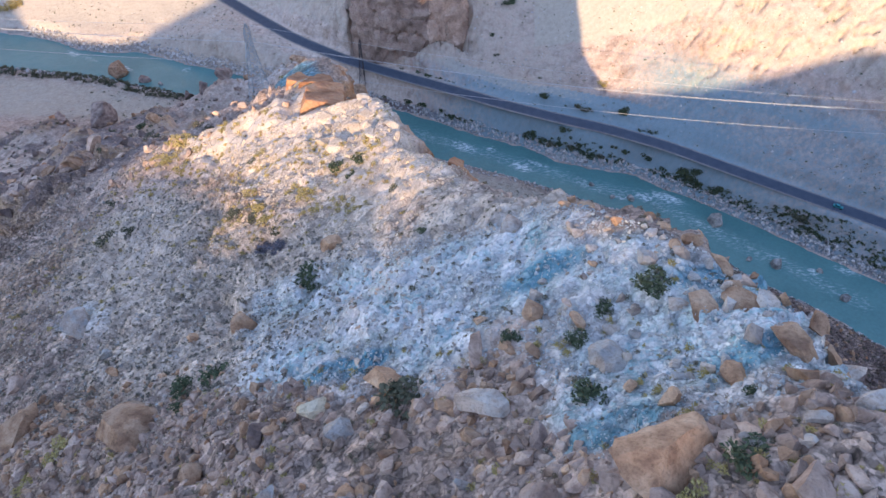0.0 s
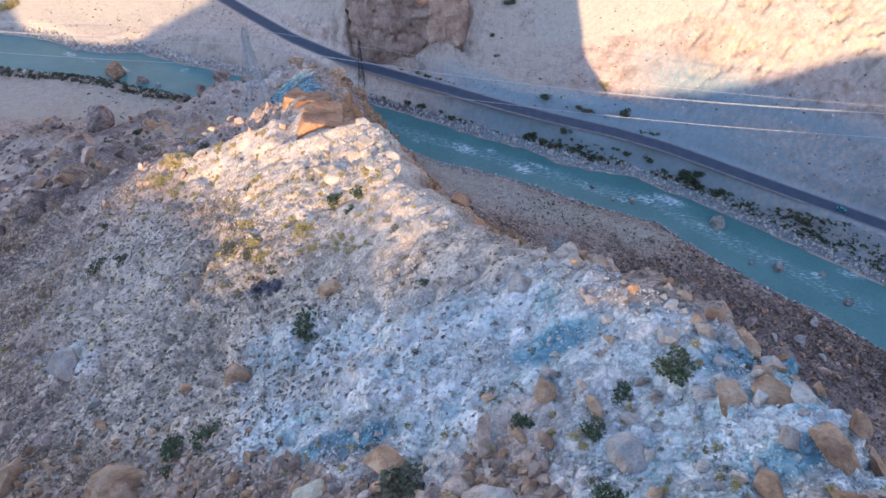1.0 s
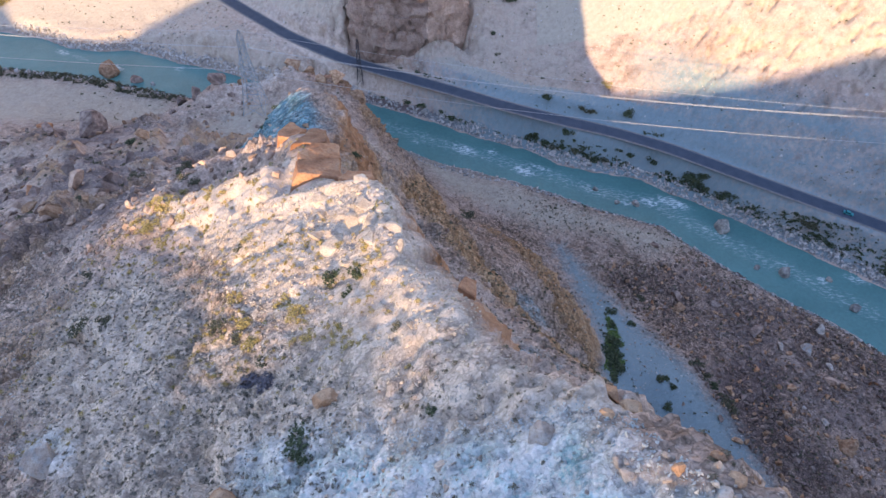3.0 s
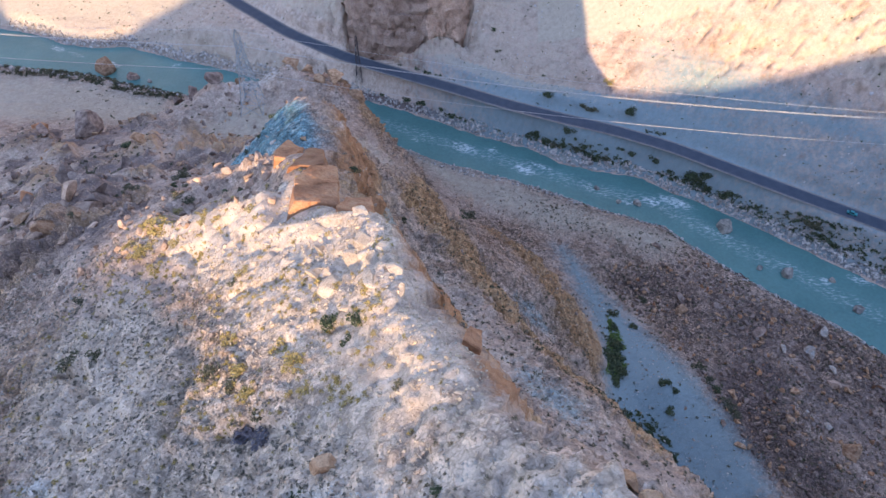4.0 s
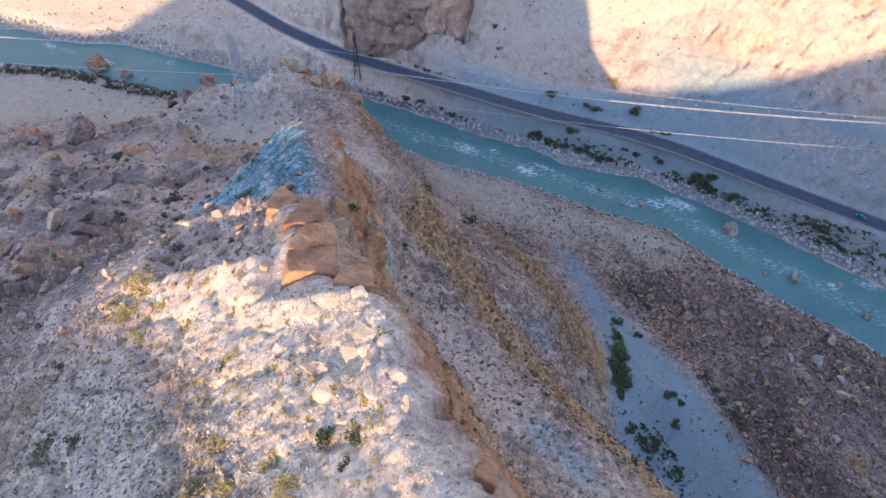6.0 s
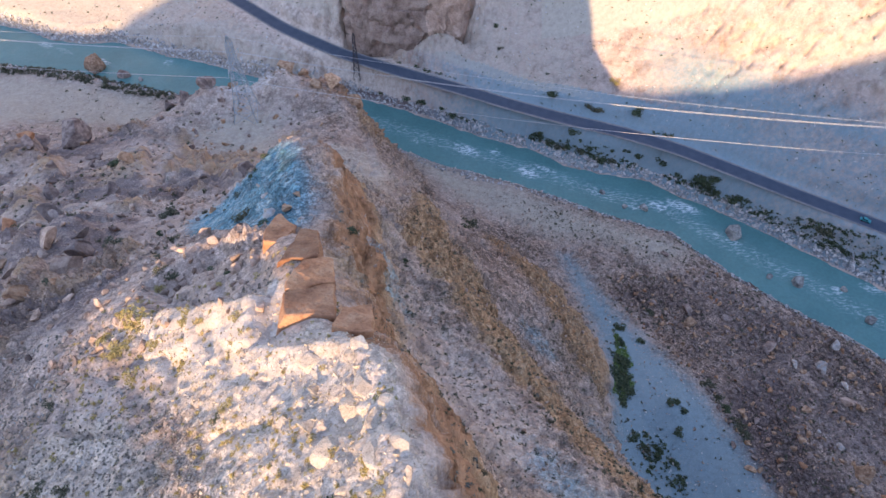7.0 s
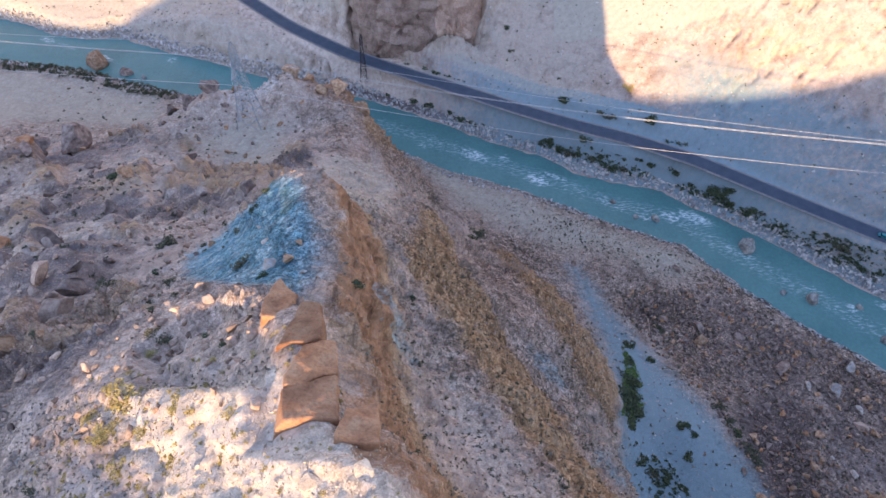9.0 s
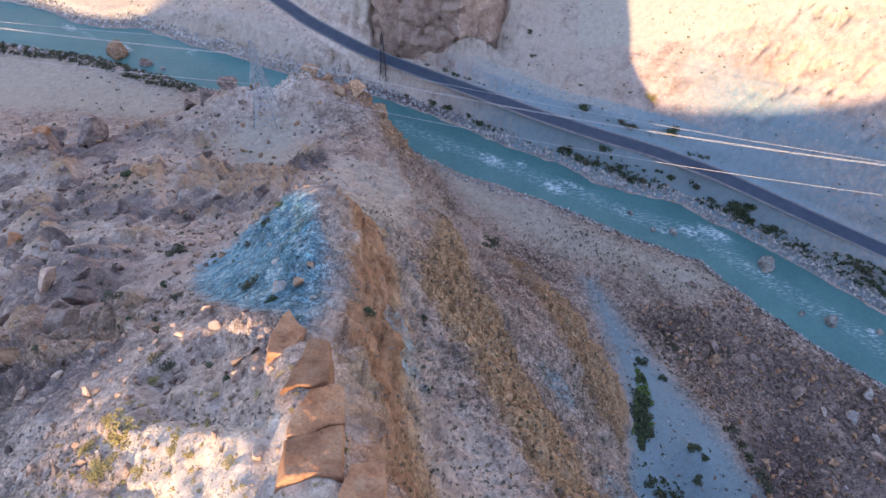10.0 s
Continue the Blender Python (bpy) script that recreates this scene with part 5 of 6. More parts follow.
for x, y, w, kind in [(79.3, 287.8, 4.4, "y"), (50.1, 283.8, 6.0, "g"), (70.7, 276, 5, "o"), (66, 278, 4, "o"), (89.5, 272, 6.5, "g"), (90, 255.8, 5.5, "g"), (83.9, 257.3, 4, "g"), (43.8, 271.4, 7, "g"), (53.9, 264.2, 6, "o"),
                      (58, 263, 5, "g"), (63.9, 260.4, 6, "o"), (72.7, 256.8, 6, "g"), (78, 256, 5, "o"), (99.5, 253.1, 6, "g"), (107.5, 245.9, 5.5, "g"), (114.5, 242, 7.5, "g"), (119, 239.5, 7, "g"), (123, 237, 4.5, "g"),
                      (129, 233, 6.5, "g"), (133, 231, 6.5, "g"), (117, 241.5, 8.5, "g"), (121, 240.5, 6.5, "g"), (66, 261, 5, "g"), (60, 265, 6, "g"), (49, 268, 5, "g"), (162.7, 212.7, 7, "o"), (171.7, 204, 4.5, "g")]:
    shrub(x, y, w, kind, 0.75)
for x, y, w, kind in [(-275, 373, 9, "y"), (-271, 376, 7, "y"), (31, 339, 6.5, "g"), (34, 341, 5, "g"), (-21.3, 297.4, 4.5, "g"), (-14, 294.7, 5.5, "g"), (-2.6, 289.5, 4.5, "g"), (3.1, 285.2, 4, "g"), (21.8, 320.9, 3.5, "g"), (24.9, 311, 3.2, "o"), (48, 296.8, 2.4, "g"), (9.9, 207, 6.5, "o"), (7.9, 201, 4.2, "g"),
                      (64.1, 153, 4.6, "g"), (62.9, 145, 6.6, "g"), (62.4, 142, 7.0, "g"), (61.8, 138.5, 7.6, "g"), (61.4, 135.2, 7.6, "g"), (61.2, 132, 7.4, "g"), (61, 129.4, 6.6, "g"), (60.5, 127, 4.6, "g"), (66.6, 159.9, 4, "g"), (78, 127, 4, "g"), (81, 125, 3.6, "g"), (79, 117.9, 3.6, "g")]:
    shrub(x, y, w, kind, 0.55)
for x, y, w, kind in [(63.7, 116.4, 4.5, "g"), (67, 113, 4.2, "o"), (70.6, 112, 4.5, "g"), (93.2, 137, 4.5, "o"), (95, 131, 4.2, "o"), (96.2, 126.7, 4.2, "g"), (99, 121, 4.5, "o"), (101, 117.2, 4, "o"), (-99.9, 168.1, 2.8, "g"),
                      (-51.3, 92.2, 1.9, "g"), (-39, 81.3, 1.6, "o"), (-9.5, 109.9, 1.5, "g"), (4.8, 117, 1.5, "g"), (-59.2, 119, 3, "o"), (-28.4, 92.4, 1.8, "g"), (-15.8, 92.7, 1.8, "g"), (80.2, 169, 4, "o"), (72.7, 154, 3.6, "g"),
                      (-35.4, 118, 2.2, "g"), (-40, 113, 1.8, "o"), (-52, 104, 1.8, "g"), (-47, 99, 1.6, "o")]:
    shrub(x, y, w, kind, 0.6)


# ---- what nobody could count: scree, rubble, tufts ----
def turns(rng, n, lie=1.0):
    """Random turns, as n matrices; lie under 1 keeps things nearer upright."""
    q = rng.normal(size=(n, 4)) * [1, lie, lie, 1]
    w, x, y, z = (q / np.linalg.norm(q, axis=1, keepdims=True)).T
    return np.stack([1 - 2 * (y * y + z * z), 2 * (x * y - z * w), 2 * (x * z + y * w), 2 * (x * y + z * w), 1 - 2 * (x * x + z * z), 2 * (y * z - x * w), 2 * (x * z - y * w), 2 * (y * z + x * w), 1 - 2 * (x * x + y * y)], 1).reshape(n, 3, 3)


SMALL_ROCKS = [shard(300 + k, 9) for k in range(8)]
RUBBLE_ROCKS = [shard(350 + k, 28) for k in range(10)]
MID_ROCKS = [shard(330 + k, 16) for k in range(8)]


def tuft_form(seed, n=16, leaf=0.34):
    rng = np.random.RandomState(seed)
    v, f = [], []
    for k in range(n):
        d = rng.normal(size=3)
        d[2] = abs(d[2]) + 0.2
        d /= np.linalg.norm(d)
        c, a, b = d * [0.8, 0.8, 0.7] * rng.uniform(0.4, 1), rng.normal(size=3) * leaf, rng.normal(size=3) * leaf
        v += [c - a, c + b, c + a]
        f.append((3 * k, 3 * k + 1, 3 * k + 2))
    return np.array(v), np.array(f)


TUFTS = [tuft_form(500 + k) for k in range(5)]
FINE_TUFTS = [tuft_form(520 + k, 70, 0.13) for k in range(4)]


def strewn(name, p, sizes, forms, mat, label, category, seed, sink=0.15, flat=1.0, lie=1.0, z=None):
    """One mesh of many stones or tufts set on the ground at the plan points p."""
    rng = np.random.RandomState(seed)
    z = heights(p) if z is None else z
    at, which = np.c_[p, z + sizes * (0.25 - sink)], rng.randint(len(forms), size=len(p))
    r = turns(rng, len(p), lie)
    pts, faces, base = [], [], 0
    for k, (v, f) in enumerate(forms):
        pick = which == k
        q = np.einsum("nij,vj->nvi", r[pick], v) * (sizes[pick] / 2)[:, None, None]
        q[:, :, 2] *= flat
        q += at[pick][:, None]
        pts.append(q.reshape(-1, 3))
        faces.append((f[None] + base + (np.arange(pick.sum()) * len(v))[:, None, None]).reshape(-1, 3))
        base += q.shape[0] * q.shape[1]
    me = grid_mesh(name, np.concatenate(pts), np.concatenate(faces))
    me.polygons.foreach_set("use_smooth", np.zeros(len(me.polygons), bool))
    me.materials.append(mat)
    return tagged(new(name, me), label, category, kind="stuff")


def spread(seed, n, x0, x1, y0, y1, ring=None, clump=0.0, scale=0.3, keep=None):
    """Random plan points in a rectangle or outline, thinned into clumps."""
    rng = np.random.RandomState(seed)
    out = np.zeros((0, 2))
    while len(out) < n:
        p = rng.uniform((x0, y0), (x1, y1), (4 * n, 2))
        if ring:
            p = p[inside(p, ring)]
        if keep is not None:
            p = p[keep(p)]
        if clump:
            p = p[fbm(np.c_[p, p[:, 0] * 0], scale, 3, seed) + rng.uniform(-1, 1, len(p)) * (1 - clump) > clump * 0.15]
        out = np.concatenate([out, p])
    return out[:n]


def sizes(seed, n, small, large, power=3.0):
    return small + (large - small) * np.random.RandomState(seed).uniform(0, 1, n) ** power


def dry_land(p):
    return ~inside(p, RIVER) & (line_distance(p, ROAD)[0] > ROAD_HALF + 2.5)


def left_of_crest(p):
    return p[:, 0] < np.interp(p[:, 1], [c[1] for c in CREST], [c[0] for c in CREST]) - 0.3


def right_of_crest(p):
    return p[:, 0] > np.interp(p[:, 1], [c[1] for c in CREST], [c[0] for c in CREST]) + 3


def between_bank(p, line, far):
    return dry_land(p) & (line_distance(p, line)[0] < far)


n = 8000
strewn("scree", spread(1, n, -62, 2, 18, 72, None, 0.2, 0.2, lambda p: left_of_crest(p) & ~inside(p, WHITE)), sizes(2, n, 0.10, 0.6), SMALL_ROCKS, PALE_ROCK, "pale grey scree stones on the slope", "scree", 3)
n = 16000
strewn("scree", spread(104, n, -46, 6, 16, 58, None, 0.1, 0.2, lambda p: left_of_crest(p) & ~inside(p, WHITE) & ~inside(p, BLUE_NEAR)), sizes(105, n, 0.08, 0.34, 2), SMALL_ROCKS, WHITE_ROCK, "small whitish scree stones on the slope", "scree", 106)
n = 9000
strewn("blue_scree", spread(4, n, -17, 18, 8, 33, BLUE_NEAR, 0.3, 0.5), sizes(5, n, 0.08, 0.34, 2), SMALL_ROCKS, BLUE_STONE, "white and blue-dusted scree stones", "scree", 6)
n = 5500
strewn("rubble", spread(7, n, -40, 19, 3.5, 20, None, 0.3, 0.4, lambda p: ~inside(p, BLUE_NEAR)), sizes(8, n, 0.15, 1.1, 3), RUBBLE_ROCKS, GREY_ROCK, "grey-brown angular rubble on the crest", "rubble", 9, 0.3)
n = 1600
strewn("rubble", spread(10, n, -40, 19, 3.5, 24, None, 0.3, 0.4, lambda p: ~inside(p, BLUE_NEAR)), sizes(11, n, 0.2, 1.1, 3), RUBBLE_ROCKS, TAN_ROCK, "tan angular rubble on the crest", "rubble", 12, 0.3)
n = 7000
strewn("outcrop_stones", spread(107, n, -42, 3, 31, 73, WHITE, 0.25, 0.35), sizes(108, n, 0.10, 0.42, 2), SMALL_ROCKS, CREAM_STONE, "small cream stones crumbling from the crest outcrop", "stones", 109, 0.3)
n = 700
strewn("outcrop_stones", spread(13, n, -42, 3, 31, 73, WHITE, 0.4, 0.3), sizes(14, n, 0.2, 0.7, 3), MID_ROCKS, WHITE_ROCK, "white broken stones of the crest outcrop", "stones", 15, 0.42)
n = 800
strewn("crest_stones", spread(16, n, -80, -14, 66, 135, None, 0.3, 0.15, lambda p: left_of_crest(p) & ~inside(p, BLUE_SLOPE)), sizes(17, n, 0.25, 2.2, 4), MID_ROCKS, GREY_ROCK, "grey-brown stones below the crest", "stones", 18)
n = 420
strewn("slope_rocks", spread(19, n, -200, -45, 70, 250, None, 0.45, 0.04, left_of_crest), sizes(20, n, 0.5, 4.5, 4), MID_ROCKS, DARK_ROCK, "brown broken rocks on the left slope", "rocks", 21)
n = 360
strewn("slope_rocks", spread(22, n, -200, -45, 70, 250, None, 0.45, 0.05, left_of_crest), sizes(23, n, 0.4, 3.4, 4), MID_ROCKS, TAN_ROCK, "tan broken rocks on the left slope", "rocks", 24)
n = 4600
strewn("moraine_rocks", spread(25, n, 60, 200, 40, 200, MORAINE, 0.2, 0.05, lambda p: ~inside(p, WASH)), sizes(26, n, 0.4, 3.0, 3.5), MID_ROCKS, DARK_ROCK, "dark moraine rocks beside the wash", "rocks", 27)
n = 1000
strewn("moraine_rocks", spread(28, n, 60, 200, 40, 200, MORAINE, 0.2, 0.05, lambda p: ~inside(p, WASH)), sizes(29, n, 0.5, 3.0, 3), MID_ROCKS, TAN_ROCK, "tan moraine rocks beside the wash", "rocks", 30)
n = 2800
strewn("bank_stones", spread(31, n, -260, 220, 120, 365, None, 0, 1, lambda p: between_bank(p, FAR_BANK, 5)), sizes(32, n, 0.7, 2.6, 1.6), MID_ROCKS, RIVER_ROCK, "grey riprap stones along the river bank", "stones", 33)
n = 1800
strewn("bank_stones", spread(34, n, -260, 220, 120, 330, None, 0, 1, lambda p: between_bank(p, NEAR_BANK, 5)), sizes(35, n, 0.5, 2.0, 2), MID_ROCKS, RIVER_ROCK, "grey stones along the near river bank", "stones", 36)
n = 2200
strewn("far_stones", spread(37, n, -250, 220, 200, 370, None, 0.3, 0.05, lambda p: dry_land(p) & (p[:, 1] > np.interp(p[:, 0], [b[0] for b in FAR_BANK], [b[1] for b in FAR_BANK]))), sizes(38, n, 0.3, 2.0, 4), SMALL_ROCKS, RIVER_ROCK, "pale stones on the far bank", "stones", 39)
n = 3000
strewn("flank_stones", spread(40, n, -25, 85, 40, 240, None, 0.2, 0.05, right_of_crest), sizes(41, n, 0.3, 1.7, 4), SMALL_ROCKS, GREY_ROCK, "grey-brown stones on the steep flank", "stones", 42)

n = 260
strewn("moraine_rocks", spread(43, n, 60, 200, 40, 200, MORAINE, 0.3, 0.08, lambda p: ~inside(p, WASH)), sizes(44, n, 0.6, 2.6, 3), MID_ROCKS, RED_ROCK, "rust-brown moraine rocks beside the wash", "rocks", 45)

# tufts
n = 7000
strewn("dry_tufts", spread(50, n, -64, -6, 20, 74, None, 0.15, 0.12, lambda p: left_of_crest(p) & ~inside(p, WHITE)), sizes(51, n, 0.18, 0.5, 2), TUFTS, GREY_TUFT, "small dry tufts dotting the scree", "tufts", 52, 0.2, 0.8, 0.15)
n = 1300
strewn("dry_tufts", spread(53, n, -38, 17, 5, 34, None, 0.3, 0.3), sizes(54, n, 0.2, 0.6, 2), FINE_TUFTS, DRY, "dry tufts among the rubble", "tufts", 55, 0.2, 0.8, 0.15)
n = 500
strewn("yellow_tufts", spread(56, n, -48, 2, 34, 76, None, 0.45, 0.25, left_of_crest), sizes(57, n, 0.3, 0.9, 2), FINE_TUFTS, YELLOW, "yellow dry grass tufts on the crest", "tufts", 58, 0.2, 0.8, 0.15)
n = 6500
strewn("flank_tufts", spread(59, n, -25, 85, 45, 235, None, 0.45, 0.09, lambda p: right_of_crest(p) & ~inside(p, WASH)), sizes(60, n, 0.25, 0.9, 2.4), TUFTS, GREY_TUFT, "grey-olive tufts on the steep flank", "tufts", 61, 0.2, 0.8, 0.15)
n = 5000
strewn("slope_stones", spread(101, n, -130, -24, 66, 190, None, 0.45, 0.08, lambda p: left_of_crest(p) & ~inside(p, BLUE_SLOPE)), sizes(102, n, 0.2, 1.3, 3), SMALL_ROCKS, GREY_ROCK, "grey-brown stones littering the slope", "stones", 103)
n = 1600
strewn("slope_tufts", spread(62, n, -200, -40, 80, 300, None, 0.3, 0.05, lambda p: left_of_crest(p) & dry_land(p)), sizes(63, n, 0.5, 2.0, 3), TUFTS, OLIVE, "dark tufts on the left slope", "tufts", 64, 0.2, 0.8, 0.15)
n = 4500
strewn("moraine_tufts", spread(65, n, 30, 200, 60, 230, None, 0.35, 0.04, lambda p: dry_land(p) & ~inside(p, WASH)), sizes(66, n, 0.4, 1.5, 2.5), TUFTS, OLIVE, "dark tufts on the moraine and beach", "tufts", 67, 0.2, 0.8, 0.15)
n = 2000
strewn("far_tufts", spread(68, n, -250, 220, 200, 400, None, 0.25, 0.05, lambda p: dry_land(p) & (p[:, 1] > np.interp(p[:, 0], [b[0] for b in FAR_BANK], [b[1] for b in FAR_BANK]))), sizes(69, n, 0.5, 1.8, 3), TUFTS, GREEN, "dark tufts on the far bank and slope", "tufts", 70, 0.2, 0.8, 0.15)
n = 420
strewn("yellow_tufts", spread(77, n, -38, 17, 4, 20, None, 0.45, 0.35), sizes(78, n, 0.25, 0.8, 2), FINE_TUFTS, YELLOW, "yellow-green tufts among the rubble", "tufts", 79, 0.2, 0.8, 0.15)
n = 420
strewn("yellow_tufts", spread(80, n, -24, -6, 37, 55, None, 0.45, 0.3), sizes(81, n, 0.25, 0.9, 2), FINE_TUFTS, YELLOW, "yellow grass tufts below the white outcrop", "tufts", 82, 0.2, 0.8, 0.15)
n = 130
strewn("yellow_tufts", spread(83, n, -43, -26, 58, 76, None, 0.45, 0.3), sizes(84, n, 0.4, 1.3, 2), FINE_TUFTS, YELLOW, "yellow grass tufts beside the white outcrop", "tufts", 85, 0.2, 0.8, 0.15)
n = 2600
strewn("flank_tufts", spread(86, n, -10, 50, 45, 140, None, 0.3, 0.1, lambda p: right_of_crest(p) & ~inside(p, WASH)), sizes(87, n, 0.3, 1.0, 2), FINE_TUFTS, OLIVE, "olive-green tufts on the steep flank", "tufts", 88, 0.2, 0.8, 0.15)
n = 420
strewn("face_tufts", spread(110, n, -20, 42, 50, 195, OCHRE_FACE, 0.3, 0.12), sizes(111, n, 0.35, 1.25, 2.2), TUFTS, OLIVE, "dark olive tufts rooted in the ochre rock face", "tufts", 112, 0.2, 0.8, 0.15)
n = 110
strewn("wash_bushes", spread(89, n, 60, 84, 90, 120, [(64, 119), (72, 117), (79, 105), (77, 94), (69, 98)], 0.3, 0.2), sizes(90, n, 0.9, 2.4, 1.5), TUFTS, GREEN, "low dark bushes at the edge of the wash", "bushes", 91, 0.2, 0.6, 0.15)
n = 240
strewn("wash_thicket", spread(113, n, 56, 68, 126, 160, [(64, 160), (67.5, 147), (67, 136), (61, 127), (57, 130), (60, 140), (62.5, 150)], 0.2, 0.35), sizes(114, n, 0.9, 2.4, 1.5), TUFTS, FRESH, "fresh green thicket along the foot of the flank in the wash", "bushes", 115, 0.2, 0.7, 0.15)
n = 1400
strewn("wash_stones", spread(92, n, 45, 108, 84, 200, WASH, 0.35, 0.12), sizes(93, n, 0.25, 1.1, 3), SMALL_ROCKS, RIVER_ROCK, "pale grey stones strewn in the dry wash", "stones", 94, 0.25)
n = 200
strewn("wash_tufts", spread(95, n, 45, 108, 84, 200, WASH, 0.5, 0.1), sizes(96, n, 0.4, 1.6, 2.5), TUFTS, OLIVE, "dark tufts growing in the dry wash", "tufts", 97, 0.2, 0.8, 0.15)
n = 110
strewn("blue_scree_rocks", spread(98, n, 3, 18, 10, 30, [(7, 29), (12, 23), (16, 17), (17, 12), (12, 11), (6, 13), (4, 19)], 0.3, 0.5), sizes(99, n, 0.25, 1.0, 2.5), RUBBLE_ROCKS, PALE_ROCK, "pale pinkish rocks strewn over the blue-stained scree", "rocks", 100, 0.22)
n = 620
strewn("bank_shrubs", spread(74, n, -40, 195, 180, 320, None, 0.35, 0.07, lambda p: between_bank(p, FAR_BANK, 16) & (line_distance(p, ROAD)[0] < 24) & (line_distance(p, FAR_BANK)[0] > 3.5)), sizes(75, n, 0.8, 3.4, 2.0), TUFTS, GREEN, "grey-green shrubs on the bank below the road", "shrubs", 76, 0.2, 0.8, 0.15)
n = 420
strewn("bank_bushes", spread(71, n, -260, -140, 290, 325, None, 0, 1, lambda p: between_bank(p, NEAR_BANK, 9)), sizes(72, n, 1.0, 4.2, 1.5), TUFTS, OLIVE, "dark thorn bushes lining the river bank", "bushes", 73, 0.2, 0.8, 0.15)


# ---- power line ----
def rod(bm, a, b, r):
    a, b = Vector(a), Vector(b)
    m = Matrix.Translation((a + b) / 2) @ (b - a).to_track_quat("Z", "Y").to_matrix().to_4x4()
    bmesh.ops.create_cone(bm, cap_ends=True, segments=5, radius1=r, radius2=r, depth=(b - a).length, matrix=m)


def pylon(x, y, z, height_m, base, waist, arms, mat, label, thick):
    """A lattice tower: four legs, braces, cross arms along y with hanging insulators."""
    thing = empty("pylon", pose(x, y, z), label, "pylon")
    levels = [0, 0.14, 0.27, 0.39, 0.50, 0.60, 0.69, 0.77, 0.84, 0.91, 1.0]
    half = [(base + (waist - base) * min(1, (k / 0.77) ** 0.8)) / 2 for k in levels]
    half[-1] = 0.15
    ring = [[Vector((sx * h, sy * h, k * height_m)) for sx, sy in ((-1, -1), (1, -1), (1, 1), (-1, 1))] for k, h in zip(levels, half)]
    for c in range(4):
        bm = bmesh.new()
        for a, b in zip(ring[:-1], ring[1:]):
            rod(bm, a[c], b[c], thick)
        part("leg", bm, mat, thing)
    for c in range(4):
        bm = bmesh.new()
        for a, b in zip(ring[:-1], ring[1:]):
            d = (c + 1) % 4
            rod(bm, a[c], b[d], thick * 0.6)
            rod(bm, a[d], b[c], thick * 0.6)
            rod(bm, b[c], b[d], thick * 0.6)
        part("bracing", bm, mat, thing)
    for share, reach in arms:
        for side in (-1, 1):
            bm = bmesh.new()
            tip, k = Vector((0, side * reach, share * height_m)), waist / 2
            for sx in (-1, 1):
                rod(bm, (sx * k, side * k, share * height_m), tip, thick * 0.7)
                rod(bm, (sx * k, side * k, (share + 0.07) * height_m), tip, thick * 0.6)
            arm = part("cross_arm", bm, mat, thing)
            bm = bmesh.new()
            for q in range(6):
                bmesh.ops.create_cone(bm, cap_ends=True, segments=8, radius1=0.16, radius2=0.06, depth=0.2, matrix=Matrix.Translation(tip - Vector((0, 0, 0.3 + 0.28 * q))))
            part("insulator", bm, GLASS_INSULATOR, arm)
    return thing


PYLON_Z = ground_z(-78, 225) - 0.4
pylon(-78, 225, PYLON_Z, 88 - PYLON_Z, 9.0, 2.0, [(0.72, 7.5)], GALVANISED, "galvanised steel lattice pylon at the ridge's end", 0.15)
pylon(-48, 308.5, ground_z(-48, 308.5) - 0.3, 27, 3.4, 1.2, [(0.86, 3.4)], DARK_STEEL, "dark weathered steel lattice mast beside the road", 0.12)


def cable(name, start, mid, end, r, label, twin=0.0):
    """A hanging cable through three places, as a parabola over the plan line from the first to the last."""
    bm = bmesh.new()
    a, m, b = (Vector(q) for q in (start, mid, end))
    span = (b - a).xy.length
    t1 = (m - a).xy.length / span
    c2 = ((m.z - a.z) - (b.z - a.z) * t1) / (t1 * t1 - t1)
    for side in ((-1, 1) if twin else (0,)):
        rings = []
        for k in range(61):
            t = k / 60
            p = Vector((a.x + (b.x - a.x) * t, a.y + (b.y - a.y) * t + side * twin / 2, a.z + (b.z - a.z - c2) * t + c2 * t * t))
            rings.append([bm.verts.new(p + Vector((0, math.cos(g) * r, math.sin(g) * r))) for g in (0.5, 1.76, 3.0, 4.3, 5.5)])
        for p, q in zip(rings[:-1], rings[1:]):
            for k in range(5):
                bm.faces.new((p[k], p[(k + 1) % 5], q[(k + 1) % 5], q[k]))
    me = bpy.data.meshes.new(name)
    bm.to_mesh(me)
    bm.free()
    me.materials.append(CABLE)
    return tagged(new(name, me), label, "cable", "power cables")


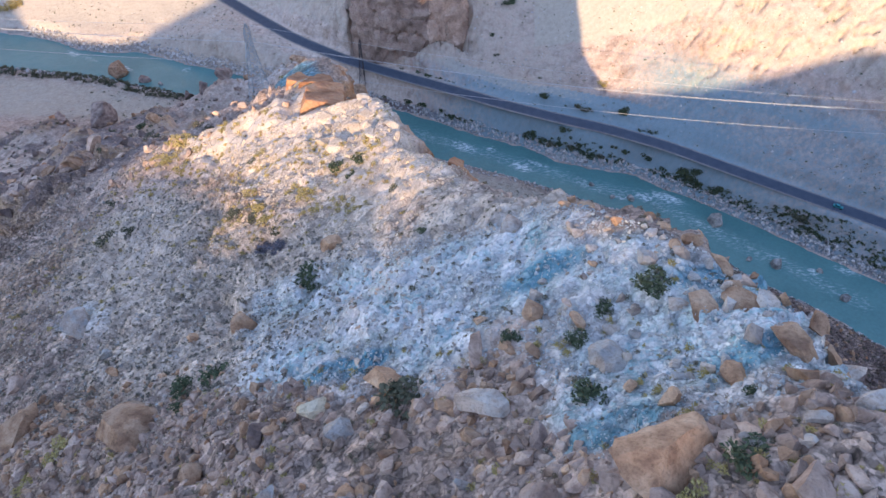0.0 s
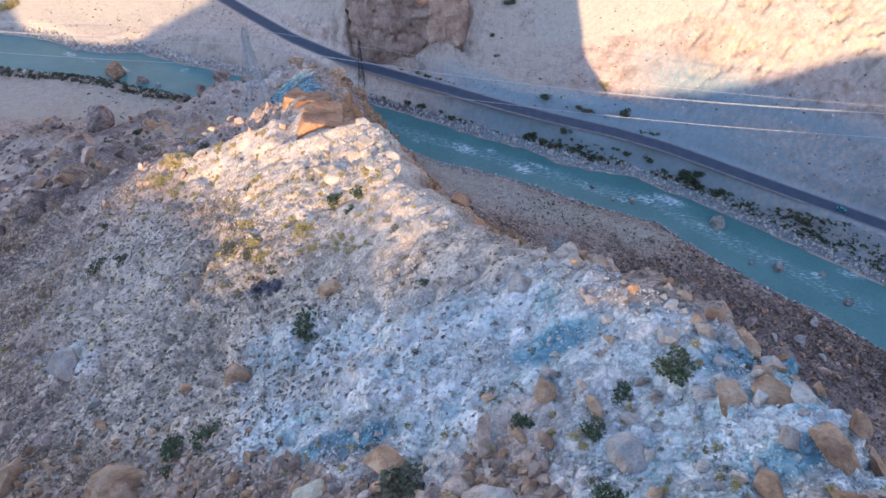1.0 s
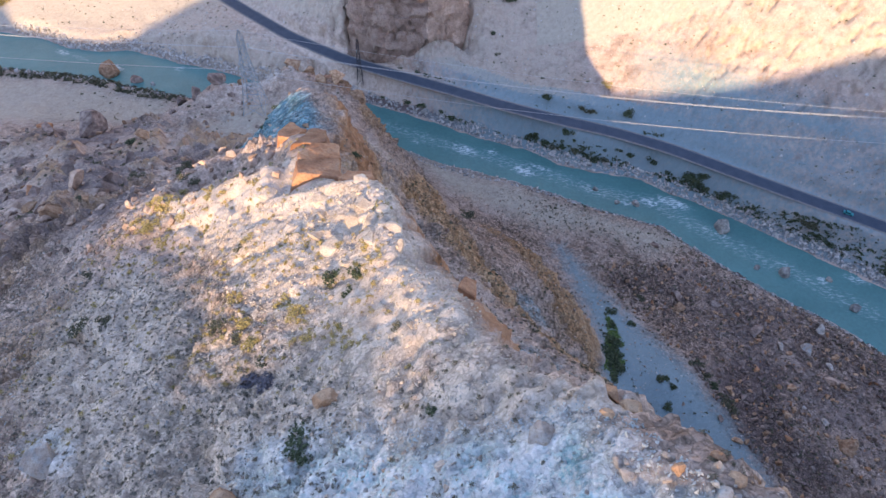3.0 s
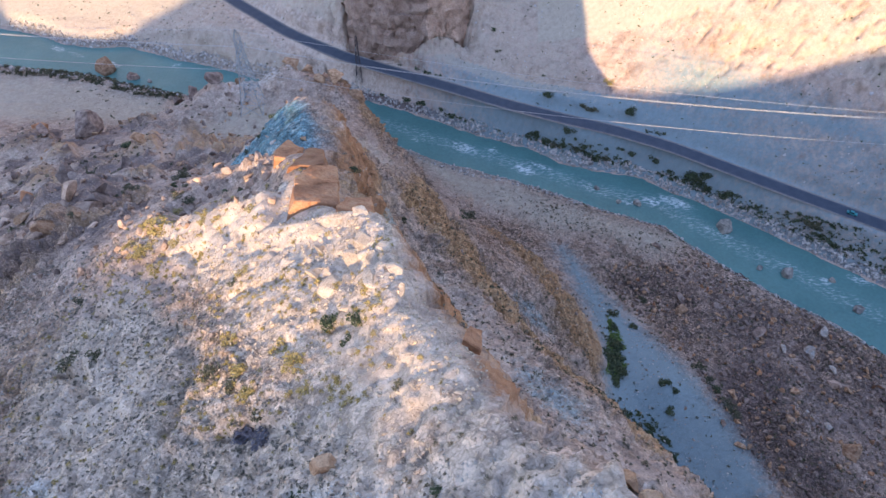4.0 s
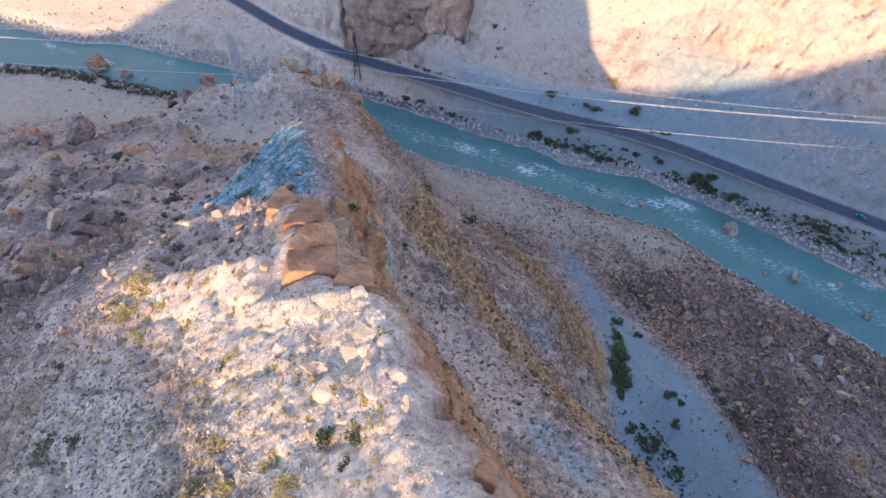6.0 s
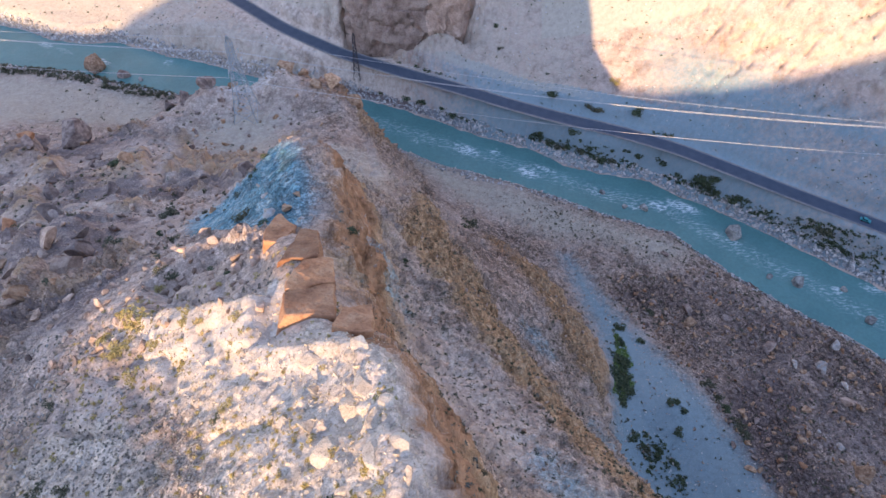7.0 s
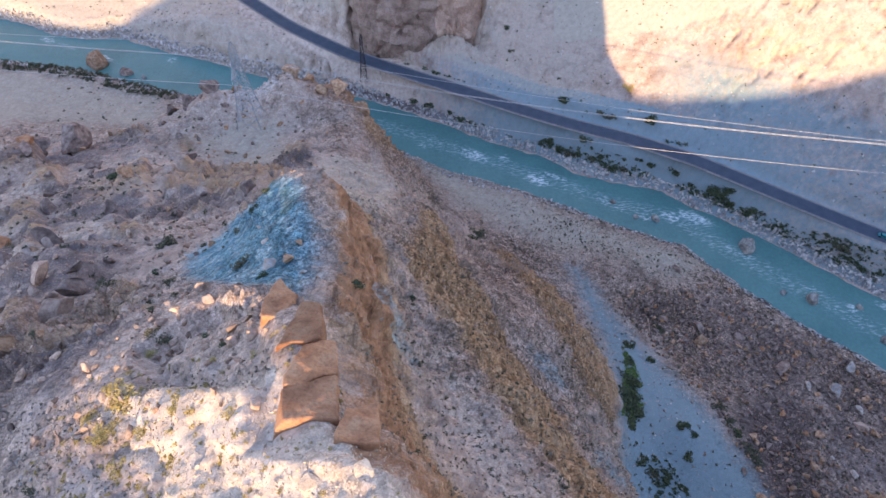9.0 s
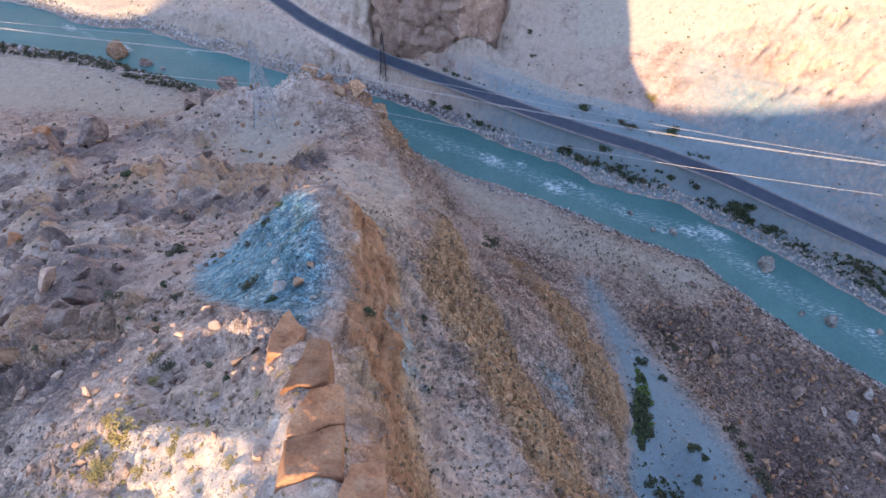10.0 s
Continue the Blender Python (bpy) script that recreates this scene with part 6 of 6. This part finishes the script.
ARM_Z = PYLON_Z + 0.72 * (88 - PYLON_Z) - 1.9
WIRE = "pale aluminium power cable sagging over the valley"
cable("power_cable", (-78, 232.4, ARM_Z), (120, 206, 74), (360, 175, 104), 0.065, WIRE, 0.45)
cable("power_cable", (-78, 217.6, ARM_Z), (120, 195, 71.7), (360, 168, 98), 0.07, WIRE)
cable("power_cable", (-78, 225, 87.8), (120, 194.6, 85.8), (360, 158, 112), 0.05, WIRE)
cable("power_cable", (-78, 232.4, ARM_Z), (-180, 239, 72.2), (-420, 262, 80), 0.065, WIRE, 0.45)
cable("power_cable", (-78, 217.6, ARM_Z), (-180, 221.6, 75.4), (-420, 232, 92), 0.07, WIRE)
cable("power_cable", (-78, 225, 87.8), (-180, 232, 82), (-420, 250, 92), 0.05, WIRE)

# ---- road markings and a car ----
for side in (1, -1):
    line = strip("edge_line", ROAD, side * (ROAD_HALF - 0.25) + 0.12, side * (ROAD_HALF - 0.25) - 0.12, ROAD_Z + 0.105, WHITE_PAINT)
    line.parent = road


def car(x, y, heading):
    thing = empty("car", pose(x, y, ROAD_Z + 0.1, 0, 0, heading), "small teal car on the asphalt road", "car")

    def box(size, at, bevel, taper=0.0):
        bm = bmesh.new()
        bmesh.ops.create_cube(bm, size=1.0)
        for v in bm.verts:
            if v.co.z > 0:
                v.co.x *= 1 - taper
        bmesh.ops.scale(bm, vec=size, verts=bm.verts)
        bmesh.ops.translate(bm, vec=at, verts=bm.verts)
        bmesh.ops.bevel(bm, geom=bm.edges[:], offset=bevel, segments=2, affect="EDGES")
        return bm

    part("body", box((4.2, 1.7, 0.65), (0, 0, 0.6), 0.15), CAR_TEAL, thing)
    part("cabin", box((2.3, 1.5, 0.55), (-0.2, 0, 1.15), 0.12, 0.28), CAR_GLASS, thing)
    part("roof", box((1.6, 1.4, 0.08), (-0.2, 0, 1.44), 0.03), CAR_TEAL, thing)
    for wx in (-1.3, 1.3):
        for wy in (-0.8, 0.8):
            bm = bmesh.new()
            bmesh.ops.create_cone(bm, cap_ends=True, segments=16, radius1=0.32, radius2=0.32, depth=0.2, matrix=pose(wx, wy, 0.32, 90))
            part("wheel", bm, TYRE, thing)


car(176.5, 213.2, -29)
